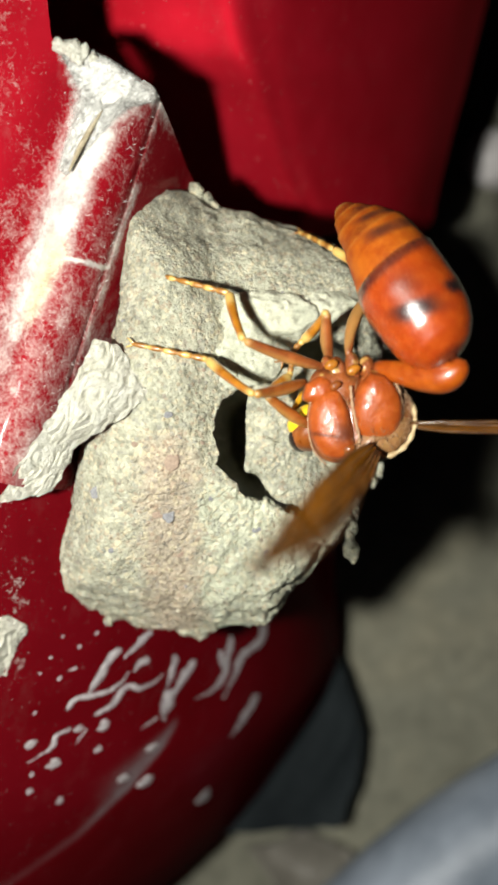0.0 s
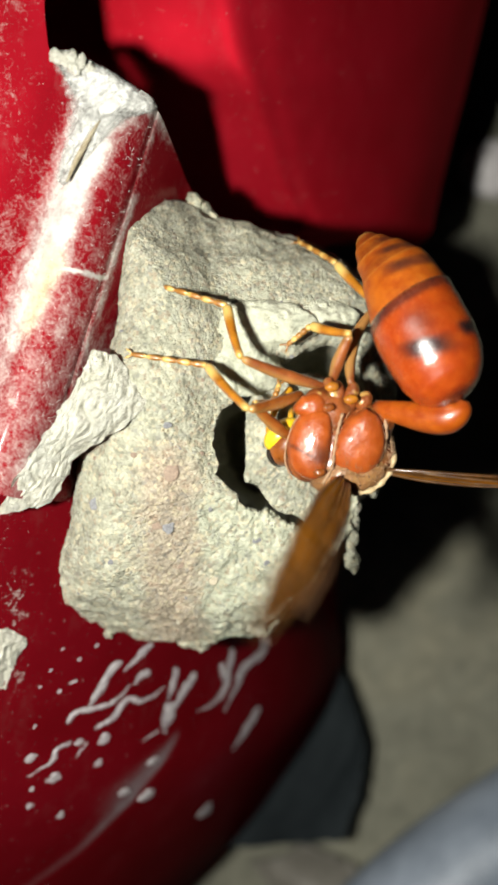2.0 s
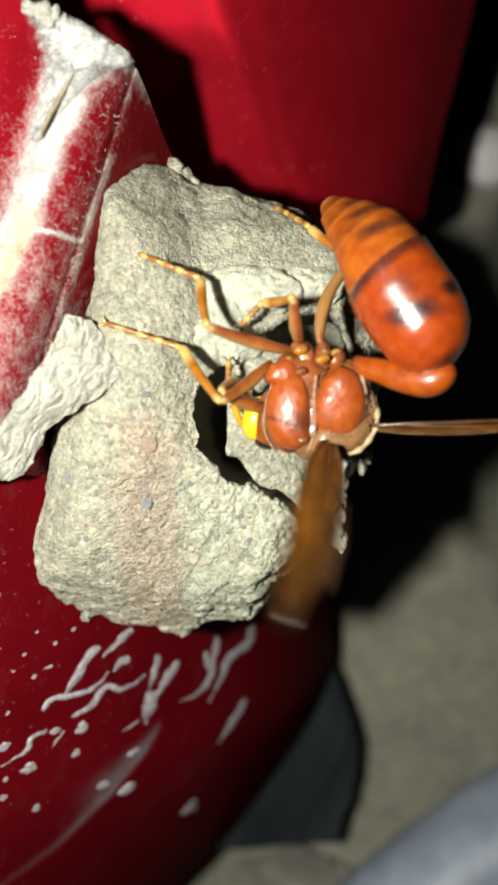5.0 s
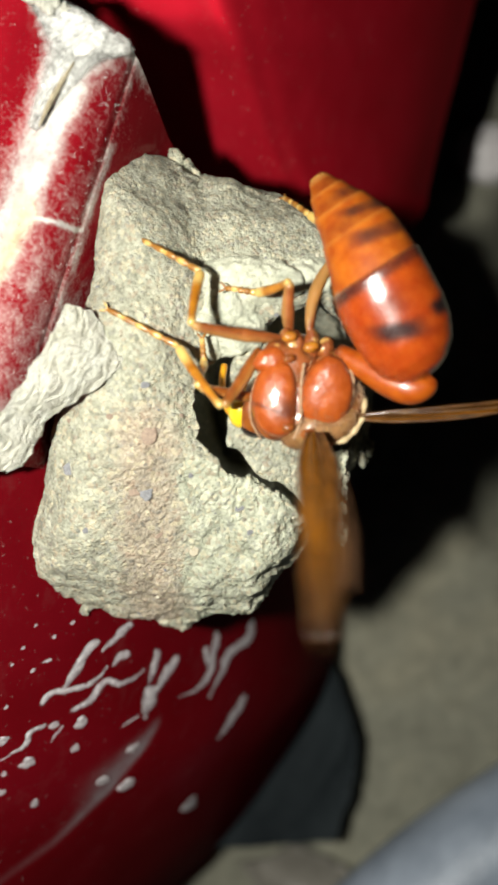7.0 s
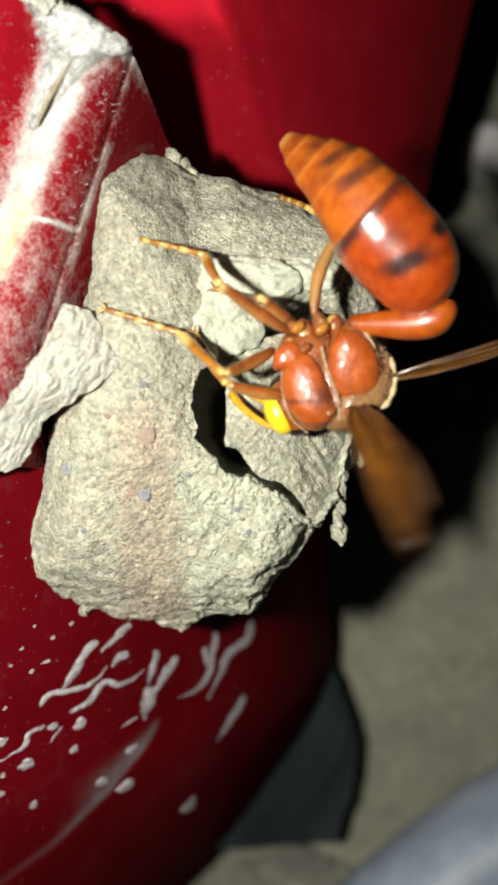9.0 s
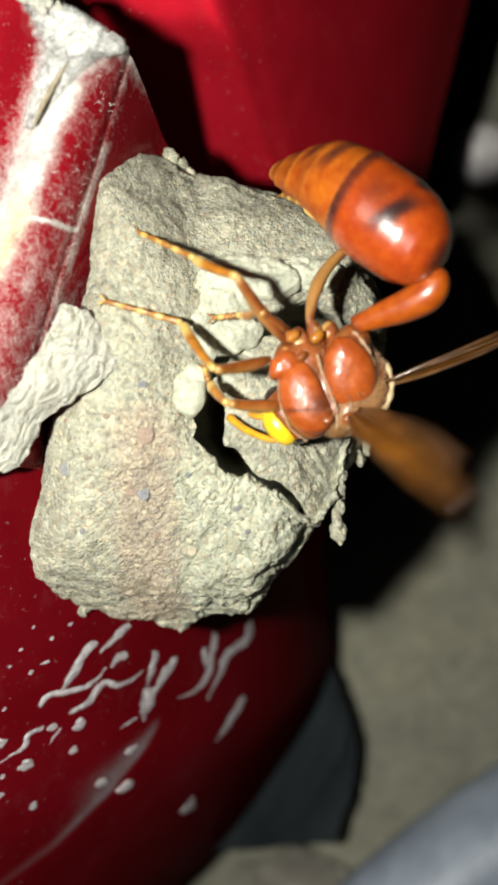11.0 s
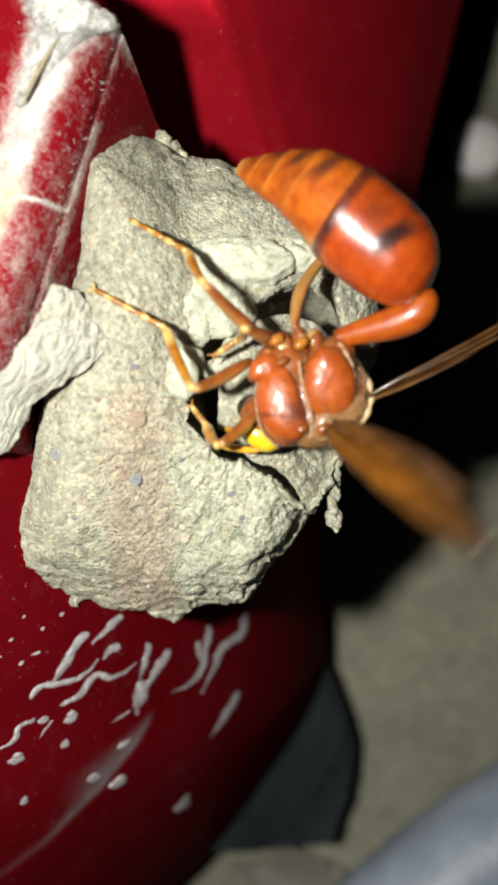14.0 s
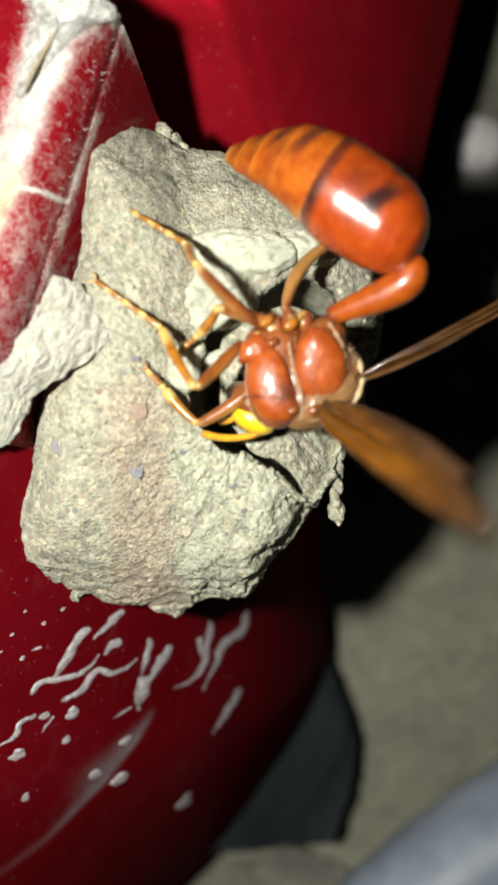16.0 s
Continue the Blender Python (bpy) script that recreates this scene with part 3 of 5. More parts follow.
ORANGE = chitin("orange_cuticle", (0.29, 0.034, 0.004), (0.37, 0.057, 0.005), 0.24, 1.2, 1.0, 0.0, 0.26)
RUST = chitin("rust_cuticle", (0.15, 0.036, 0.007), (0.27, 0.072, 0.014), 0.42, 0.7, 0.35, 7.0)
BROWN = chitin("brown_cuticle", (0.14, 0.034, 0.005), (0.27, 0.075, 0.010), 0.32)
TAIL = chitin("tail_cuticle", (0.28, 0.046, 0.003), (0.41, 0.10, 0.005), 0.5, 1.2, 0.08)
PLATE = chitin("plate_cuticle", (0.27, 0.048, 0.006), (0.38, 0.080, 0.010), 0.38, 1.2, 0.5, 5.0)
HUSK = chitin("pale_cuticle", (0.11, 0.045, 0.014), (0.26, 0.125, 0.045), 0.45, 0.5, 0.2, 8.0)
WAIST = chitin("waist_cuticle", (0.25, 0.038, 0.003), (0.36, 0.074, 0.004), 0.34, 1.2, 0.5)
RIM = mat("straw_rim", (0.50, 0.38, 0.20), 0.6)
paint(RIM, ramp(RIM, grain(RIM, 2.0, 5), (0.3, (0.30, 0.20, 0.09)), (0.65, (0.58, 0.46, 0.26))), None, grain(RIM, 5.0, 4), 0.08, 0.6)
FOOT = chitin("foot_cuticle", (0.20, 0.075, 0.012), (0.38, 0.18, 0.03), 0.36)
AMBER = chitin("amber_cuticle", (0.23, 0.070, 0.006), (0.42, 0.165, 0.012), 0.3)
YELLOW = chitin("yellow_cuticle", (0.72, 0.44, 0.01), (0.80, 0.55, 0.02), 0.3)
ANTENNA = chitin("antenna_cuticle", (0.50, 0.20, 0.008), (0.66, 0.34, 0.015), 0.32)
EYE = mat("dark_eye", (0.02, 0.012, 0.01), 0.2)


def wing_material(name, dark, light, solid):
    m = mat(name, light, 0.55, Alpha=solid, Specular_IOR_Level=0.08)
    colour = ramp(m, grain(m, 0.5, 5, 0.6, (0.5, 2.0, 1)), (0.3, dark), (0.7, light))
    colour = blend(m, vertex_mask(m, "smoky"), colour, (0.016, 0.007, 0.002))
    return paint(m, colour, None, grain(m, 1.2, 4, 0.6, (0.4, 3.0, 1)), 0.1, 0.5)


WING = wing_material("amber_wing", (0.018, 0.006, 0.001), (0.17, 0.058, 0.003), 0.86)
HIND = wing_material("grey_wing", (0.03, 0.014, 0.006), (0.12, 0.06, 0.03), 0.5)
VEIN = chitin("wing_vein", (0.045, 0.018, 0.006), (0.11, 0.05, 0.014), 0.35)
FIBRE = mat("pale_fuzz", (0.33, 0.20, 0.11), 0.7)


def oval(centre, radii, turn=0.0, rows=22, cols=30, crease=0.0):
    verts, faces = lump(centre, radii, turn, 1, 0.0, 1.0, rows, cols)
    return verts, faces


def body_part(name, piece, material, parent, label="", dark=None, pale=None):
    verts, faces = piece
    ob = part(name, verts, faces, material, parent, label, masks={
        "dark": [dark(Vector(v)) if dark else 0.0 for v in verts], "pale": [pale(Vector(v)) if pale else 0.0 for v in verts]})
    return ob


def limb(name, length, profile, material, bow=0.0, dark=None, pale=None, cols=14):
    """A limb piece along +x with radii from (share of length, radius)."""
    at = np.linspace(0, 1, 24)
    radii = np.interp(at, [p[0] for p in profile], [p[1] for p in profile])
    pts = [Vector((a * length, bow * 4 * a * (1 - a), 0)) for a in at]
    return body_part(name, tube(pts, radii, cols), material, WASP, "", dark, pale)


def build_gaster():
    """The swollen hind body: overlapping shells that taper to the tip."""
    def radius(x):
        return float(np.interp(x, [-3.62, -3.45, -3.1, -2.4, -1.4, -0.2, 1.4, 2.8, 4.3, 5.8, 7.2, 8.4, 9.0, 9.35],
                               [0.3, 0.98, 1.62, 2.25, 2.66, 2.82, 2.80, 2.66, 2.36, 1.96, 1.46, 0.92, 0.6, 0.3]))

    def shell(x0, x1, lift, rows=40, cols=64):
        verts = []
        for i in range(rows):
            s = i / (rows - 1)
            x = x0 + (x1 - x0) * s
            lip = lift * step(s, 0.5, 0.95) - 0.28 * step(s, 0.96, 1.0)
            r = max(0.03, radius(x) * (1 if x > -3.3 else 0.96) + lip)
            drop = 0.03 * max(0.0, -1.0 - x) ** 2 - 0.9 * math.exp(-((x - 5.0) / 2.8) ** 2)
            sag = 0.045 * max(0.0, x - 1.0) ** 2
            for j in range(cols):
                a = 2 * math.pi * j / cols
                verts.append(Vector((x, r * math.cos(a) + drop * 0.6 - 0.35 * step(x, -4.0, 0.0) * step(-x, -10.0, -6.0), r * math.sin(a) * 0.92 - drop * 0.25 - sag)))
        faces = grid_faces(rows, cols, True)
        faces.append(tuple(range(cols - 1, -1, -1)))
        faces.append(tuple(range((rows - 1) * cols, rows * cols)))
        return verts, faces

    def marks(v):
        bar = 0.96 * math.exp(-((v.x + 0.50 - 0.40 * (v.y + 0.5) + 0.1 * rough(v, 0.8, 31, 2)) / 0.62) ** 4) * math.exp(-((v.y + 0.55) / 1.4) ** 4) * (1 if v.z > 0 else 0)
        smoke = 0.5 * math.exp(-((v.x - 0.85) / 1.0) ** 2) * math.exp(-((v.y + 1.0) / 0.9) ** 2) * (1 if v.z > 0 else 0)
        edge = math.exp(-((v.x + 0.6) / 0.45) ** 4) * step(-v.y, 2.35, 2.65)
        rim = 0.97 * math.exp(-((v.x - 2.62) / 0.42) ** 4) * (0.75 + 0.25 * rough(v, 1.0, 33, 3))
        base = 0.8 * step(-v.x, 3.15, 3.45)
        return min(1.0, max(bar, smoke, edge, rim, base))

    whole = body_part("gaster", shell(-3.6, 3.1, 0.10), ORANGE, WASP, "glossy orange-red swollen abdomen with black marks", marks, lambda v: 0.22 * step(v.x, 2.85, 3.05))
    for n, (x0, x1, dark) in enumerate(((2.4, 5.6, 0.85), (5.1, 7.15, 0.92), (6.7, 8.35, 0.8), (7.9, 9.35, 0.4))):
        def belt(v, x1=x1, dark=dark, n=n):
            spot = dark * math.exp(-((v.x - x1 + 0.55 - 0.25 * v.y) / (0.45 if n == 0 else 0.32)) ** 4) * step(-v.y, 0.3, 1.3) * (0.8 + 0.2 * rough(v, 0.7, 35, 3))
            haze = 0.35 * math.exp(-((v.x - x0 - 0.7) / 0.5) ** 2) * step(-v.y, -1.2, 0.8)
            return min(1.0, max(spot, haze if n else 0.25 * haze))

        def pale(v, x1=x1):
            return max(0.11 * math.exp(-((v.x - x1 + 0.12) / 0.14) ** 2), 0.5 * step(v.y, 1.5, 2.2), 0.42 * step(v.x, 8.8, 9.3))
        body_part("abdomen_ring", shell(x0, x1, 0.08, 22, 56), TAIL, whole, "", belt, pale)
    return whole


def dome(outline, top, height, flat=2.4, tilt=(0.0, 0.0), rows=16, cols=56):
    """A swollen plate with a smooth closed outline, rising to its middle."""
    edge = curve_through(list(outline) + [outline[0]], cols + 1)[:-1]
    mid = sum((Vector((*p, 0)) for p in edge), Vector()) / cols
    verts = []
    for i in range(rows):
        k = i / (rows - 1)
        k = 0.02 + 0.98 * k if i else 0.02
        for p in edge:
            q = mid + (Vector((*p, 0)) - mid) * k
            lift = height * max(0.0, 1 - k ** flat) ** 0.6
            verts.append(q + Vector((0, 0, top + lift + tilt[0] * (q.x - mid.x) + tilt[1] * (q.y - mid.y) + 0.03 * rough(q, 0.7, 305, 3))))
    verts += [v + (v - mid) * 0.04 + Vector((0, 0, -1.2)) for v in verts[-cols:]]
    faces = grid_faces(rows + 1, cols, True)
    faces.append(tuple(range(cols - 1, -1, -1)))
    return verts, faces


def build_wasp():
    part_of = {}
    # middle body: overlapping plates
    def plate(centre, radii, turn, seed, bump=0.10):
        return lump(centre, radii, turn, seed, bump, 1.1, 34, 48)

    def soot(v):
        return 0.45 * step(rough(v, 0.8, 77, 3), 0.05, 0.6)

    def bloom(v):
        return 0.1 * step(rough(v, 0.5, 81, 4), 0.1, 0.6)

    part_of["thorax"] = body_part("thorax", plate((0.9, -0.75, -0.95), (3.0, 2.75, 1.75), 20, 301), RUST, WASP, "dull rust-brown thorax of swollen plates with pale fuzz", soot, bloom)
    for spot, radii, turn, seed in (((1.5, -1.9, -0.45), (2.4, 1.35, 1.3), 28, 302), ((-0.9, 0.9, -0.5), (1.8, 1.8, 1.25), 30, 303), ((-1.1, -1.5, -0.7), (1.5, 1.9, 1.3), 8, 309), ((1.8, 1.4, -0.4), (1.4, 1.2, 1.1), 30, 310)):
        body_part("flank", plate(spot, radii, turn, seed), HUSK if seed == 302 else RUST, WASP, "pale straw-brown flank" if seed == 302 else "", soot if seed != 302 else None, bloom)
    body_part("back_plate", dome([(1.1, 2.05), (0.35, 1.1), (-0.05, -0.3), (0.3, -1.5), (1.35, -1.95), (2.5, -1.6), (3.0, -0.4), (2.7, 0.95), (1.9, 1.85)], 0.72, 0.85, 2.6, (-0.05, 0.12)), PLATE, WASP, "orange teardrop plate",
              lambda v: 0.2 * step(-rough(v, 0.9, 78, 3), 0.3, 0.9))
    body_part("side_plate", dome([(-1.9, 1.1), (-0.85, 1.05), (-0.3, 0.1), (0.0, -1.2), (0.05, -2.5), (-0.7, -3.05), (-1.8, -2.75), (-2.55, -1.5), (-2.55, 0.0)], 0.5, 0.8, 2.6, (0.10, 0.06)), PLATE, WASP, "orange-red oblong plate",
              lambda v: max(0.75 * math.exp(-((v.y + 1.85 + 0.15 * v.x) / 0.09) ** 2), 0.75 * math.exp(-((Vector(v) - Vector((-0.5, -1.5, 1.1))).length / 0.7) ** 2)))
    body_part("shoulder_plate", dome([(-2.7, 1.5), (-2.9, 0.6), (-2.1, 0.35), (-1.3, 0.6), (-1.1, 1.4), (-1.8, 1.95)], 0.5, 0.5, 2.4), PLATE, WASP)
    for spot, r in (((-0.25, -2.45, 0.95), 0.3), ((0.9, -2.55, 1.0), 0.36), ((0.1, 2.25, 0.75), 0.36), ((-1.2, 2.6, 0.6), 0.36), ((-1.0, 1.35, 0.95), 0.3)):
        body_part("wing_cap", lump(spot, (r * 1.25, r * 0.85, r * 0.8), 25, 307, 0.1 * r, r, 14, 20), AMBER if spot[1] > 2 else BROWN, WASP)
    for way, r in ((((-0.1, 1.3, 0.9), (-0.05, 0.3, 1.05), (0.12, -0.8, 1.1), (0.35, -1.9, 0.95), (0.2, -3.0, 0.5)), 0.09), (((-2.45, 0.6, 0.3), (-2.65, -0.9, 0.25), (-2.4, -2.4, 0.2), (-1.6, -3.4, 0.1)), 0.045),
                   (((2.2, 2.2, 0.4), (2.75, 1.0, 0.55), (2.85, -0.3, 0.6), (2.3, -1.5, 0.6), (1.3, -2.2, 0.6)), 0.14)):
        pts = curve_through(way, 26)
        body_part("seam", tube(pts, [r * (1 + 0.35 * math.sin(k * 2.1)) for k in range(26)], 10), FIBRE, WASP, "pale fuzzy seam between plates")
    body_part("back_rim", tube(curve_through([(0.6, -2.95, 0.3), (1.9, -3.0, 0.45), (3.1, -2.4, 0.4), (3.75, -1.2, 0.2), (3.75, 0.1, -0.1)], 26), [0.15 + 0.05 * math.sin(k * 1.7) for k in range(26)], 12), RIM, WASP, "pale straw rim of the back")
    for spot, radii, turn in (((-1.7, 1.65, 0.0), (0.85, 0.66, 0.7), 20), ((-2.3, 1.15, 0.2), (0.55, 0.42, 0.45), 0), ((-0.85, 2.3, -0.15), (0.62, 0.8, 0.6), 0),
                              ((0.1, 2.55, -0.1), (0.45, 0.9, 0.5), 10), ((0.95, 2.45, -0.1), (0.5, 0.6, 0.5), 0), ((-1.35, 2.75, -0.4), (0.35, 0.4, 0.4), 0)):
        body_part("leg_base", lump(spot, radii, turn, 320, 0.12, 0.6, 18, 24), RUST, WASP, "", None, lambda v: 0.5 * step(rough(v, 0.5, 79, 3), 0.15, 0.5))
    rng, tufts = random.Random(4), []
    for _ in range(1200):
        a, c = rng.uniform(0, 2 * math.pi), rng.uniform(0.0, 1.0)
        n = Vector((math.cos(a) * math.sqrt(1 - c * c), math.sin(a) * math.sqrt(1 - c * c), c))
        root = Vector((n.x * 3.0 * 0.96, n.y * 2.75 * 0.96, n.z * 1.95 - 0.7))
        root = Matrix.Rotation(radians(20), 3, "Z") @ root + Vector((0.9, -0.75, 0))
        tip = root + (n + Vector((rng.uniform(-0.5, 0.5), rng.uniform(-0.5, 0.5), rng.uniform(-0.2, 0.5)))).normalized() * rng.uniform(0.12, 0.3)
        tufts.append(tube([root, tip], [0.026, 0.008], 3, False))
    tagged(part("fuzz", *joined(*tufts), FIBRE, WASP, "fine pale body hair"), kind="stuff")
    # waist
    bowed = curve_through([(0, 0, 0), (1.6, -0.35, 0), (3.3, -0.7, 0), (4.6, -0.75, 0), (5.4, -0.35, 0), (5.7, 0.15, 0)], 40)
    part_of["waist"] = body_part("waist", tube(bowed, [float(r[0]) for r in curve_through([(0.5,), (0.72,), (0.92,), (0.97,), (0.74,), (0.3,)], 40)], 26),
                                 WAIST, WASP, "orange club-shaped waist", lambda v: max(0.7 * step(v.y, 0.0, 0.3) * step(v.x, 5.0, 5.3), 0.6 * step(-v.x, -0.5, -0.1)))
    part_of["gaster"] = build_gaster()
    # head, looking along its +x
    head = body_part("head", joined(oval((-0.2, 0, -0.1), (1.15, 1.75, 1.45), 0, 26, 36)), BROWN, WASP, "dark brown head with a yellow face")
    part_of["head"] = head
    body_part("face_shield", oval((0.5, 0.2, 0.35), (0.88, 1.35, 1.05), 0, 22, 30), YELLOW, head, "bright yellow face shield",
              lambda v: 0.9 * step(v.x, 1.12, 1.25))
    for side in (-1, 1):
        body_part("eye", oval((-0.1, 1.3 * side, -0.35), (0.72, 0.6, 1.05), 0, 18, 24), EYE, head)
        body_part("jaw", tube(curve_through([(0.7, 0.5 * side, -0.6), (1.35, 0.6 * side, -1.1), (1.9, 0.2 * side, -1.6)], 12), np.linspace(0.32, 0.10, 12), 10), AMBER, head)
    body_part("antenna", tube(curve_through([(0.6, 0.75, 0.5), (1.2, 0.75, 0.7), (2.0, -0.1, 0.4), (2.6, -1.0, 0.0), (3.0, -1.9, -0.5)], 26), np.linspace(0.17, 0.24, 26), 12), ANTENNA, head, "amber bent antenna")
    body_part("antenna", tube(curve_through([(0.6, -0.6, 0.4), (1.3, -0.9, 0.2), (1.9, -1.3, -0.8), (2.2, -1.4, -2.2)], 22), np.linspace(0.17, 0.24, 22), 12), ANTENNA, head, "amber bent antenna")
    # wings, folded lengthwise
    def vane(length, width, skew=0.0, base=0.3):
        """A wrinkled blade with two skins and a closed edge, along +x."""
        rows, cols, verts = 44, 11, []
        for s in (1, -1):
            for i in range(rows):
                x = length * i / (rows - 1)
                half = 0.5 * width * float(np.interp(i / (rows - 1), [0, 0.05, 0.15, 0.4, 0.65, 0.82, 0.92, 0.97, 1.0], [base, base + 0.2, 0.84, 1.0, 0.86, 0.52, 0.27, 0.12, 0.03]))
                for j in range(cols):
                    q = 2 * j / (cols - 1) - 1
                    verts.append(Vector((x, q * half + skew * x + 0.25 * math.sin(x * 0.22), 0.16 * math.cos(q * 7 + 0.3 * x) * (0.4 + 0.6 * x / 13) + 0.4 * math.sin(math.pi * x / 13) + s * 0.03)))
        f1, n = grid_faces(rows, cols), rows * cols
        faces = f1 + [tuple(n + k for k in reversed(f)) for f in f1]
        ring = [j for j in range(cols)] + [i * cols + cols - 1 for i in range(1, rows)] + [(rows - 1) * cols + j for j in range(cols - 2, -1, -1)] + [i * cols for i in range(rows - 2, 0, -1)]
        return verts, faces + [(ring[k], ring[(k + 1) % len(ring)], n + ring[(k + 1) % len(ring)], n + ring[k]) for k in range(len(ring))]

    for name, width in (("low", 2.4), ("far", 1.5)):
        blade = vane(13.2, width)
        ob = part("wing", *blade, WING, WASP, "smoky amber wing folded lengthwise", masks={"smoky": [0.85 * step(v.x, 8.5, 12.0) + 0.5 * step(abs(v.y), 0.55 * width / 2, 0.95 * width / 2) for v in blade[0]]})
        for q in (-0.97, -0.4, 0.25, 0.62, 0.97):
            vein = [Vector((x, 0.5 * width * q * float(np.interp(x / 13.2, [0, 0.05, 0.15, 0.4, 0.65, 0.82, 0.92, 0.97, 1.0], [0.3, 0.5, 0.84, 1.0, 0.86, 0.52, 0.27, 0.12, 0.03])) + 0.25 * math.sin(x * 0.22),
                            0.16 * math.cos(q * 7 + 0.3 * x) * (0.4 + 0.6 * x / 13) + 0.4 * math.sin(math.pi * x / 13) + 0.05)) for x in np.linspace(0.1, 12.4, 24)]
            body_part("vein", tube(vein, np.linspace(0.10, 0.045, 24), 8), VEIN, ob)
        if name == "low":
            verts, faces = vane(9.6, 1.5, 0.1, 0.4)
            part("hind_wing", [v + Vector((0.2, 0.55, -0.5)) for v in verts], faces, HIND, ob, "thin greyish hind wing")
        part_of["wing_" + name] = ob
    # legs
    def ringed(v):
        return 0.75 * step(math.sin(v.x * 5.2 + 1.0), 0.2, 0.8)

    for leg, (thigh, shin, foot) in LEGS.items():
        part_of[leg, 0] = limb("femur", thigh, [(0, 0.2), (0.12, 0.3), (0.4, 0.4), (0.8, 0.31), (0.97, 0.26), (1, 0.12)], BROWN if leg in ("front", "fore") else RUST, 0.7 if leg == "hind" else 0.12,
                                None, lambda v, n=thigh: 0.45 * step(v.x / n, 0.9, 1.0) + 0.25 * step(v.y, 0.12, 0.4))
        part_of[leg, 1] = limb("tibia", shin, [(0, 0.14), (0.04, 0.24), (0.2, 0.24), (0.75, 0.32), (0.95, 0.31), (1, 0.16)], AMBER, 0.1, lambda v, n=shin: 0.8 * step(-v.y - v.z, 0.0, 0.35) * step(0.8 - v.x / n, 0.0, 0.3),
                                lambda v, n=shin: max(0.85 * step(v.x / n, 0.66, 0.8), 0.7 * step(0.14 - v.x / n, 0.0, 0.08)))
        at = np.linspace(0, 1, 41)
        radii = [0.175 - 0.05 * a + 0.045 * abs(math.sin(a * 5 * math.pi)) - (0.05 if abs(math.sin(a * 5 * math.pi)) < 0.2 else 0) for a in at]
        hooks = [tube(curve_through([(foot * 0.98, 0, 0), (foot + 0.25, 0.22 * s, 0.05), (foot + 0.45, 0.3 * s, -0.15)], 8), np.linspace(0.09, 0.03, 8), 8) for s in (-1, 1)]
        part_of[leg, 2] = body_part("tarsus", joined(tube([Vector((a * foot, 0, 0.12 * math.sin(math.pi * a))) for a in at], radii, 12), *hooks), FOOT, WASP, "", None, ringed)
    return part_of


# lengths in mm of thigh, shin and foot
LEGS = {"front": (4.3, 4.9, 4.7), "mid": (5.5, 4.2, 4.3), "hind": (6.0, 4.4, 4.0), "fore": (3.5, 2.8, 1.6), "far": (3.3, 3.2, 1.9)}
WASP = thing("wasp", (0, 0, 0), "orange-red mud wasp bent over the opening of its nest", "wasp")
WASP_PARTS = build_wasp()


# ---- crusts, crumbs and stains ----
def patch(left, right, rows, cols, bulge, rugged, size, seed, thick=0.25):
    """A curled sheet of crust between two edges."""
    a, b = curve_through(left, rows), curve_through(right, rows)
    top, low = [], []
    for i in range(rows):
        for j in range(cols):
            s = j / (cols - 1)
            p = Vector(a[i] * (1 - s) + b[i] * s)
            d = Vector(b[i] - a[i]).normalized()
            fringe = 0.35 * rough(p, 0.9, seed + 3, 4) * (1 if s in (0, 1) or i in (0, rows - 1) else 0.3)
            p = p + d * fringe + Vector((0, fringe * 0.6 if i in (0, rows - 1) else 0, bulge * math.sin(math.pi * s) * math.sin(math.pi * (0.15 + 0.85 * i / rows))))
            fold = Vector((0.85 * p.x - 0.52 * p.y, 0.22 * (0.52 * p.x + 0.85 * p.y), 0))
            p.z += 0.28 * rugged * rough(p, size, seed) + 1.5 * rugged * (0.3 - abs(rough(fold + 0.5 * Vector((rough(p, 1.6, seed + 5, 2), 0, 0)), size * 1.0, seed + 2, 3))) + 0.14 * rugged * rough(p, size * 0.3, seed + 1)
            top.append(p)
            low.append(p - Vector((0, 0, thick)))
    n = rows * cols
    f1 = grid_faces(rows, cols)
    ring = [j for j in range(cols)] + [i * cols + cols - 1 for i in range(1, rows)] + [(rows - 1) * cols + j for j in range(cols - 2, -1, -1)] + [i * cols for i in range(rows - 2, 0, -1)]
    return top + low, f1 + [tuple(n + k for k in reversed(f)) for f in f1] + \
        [(ring[k], ring[(k + 1) % len(ring)], n + ring[(k + 1) % len(ring)], n + ring[k]) for k in range(len(ring))]


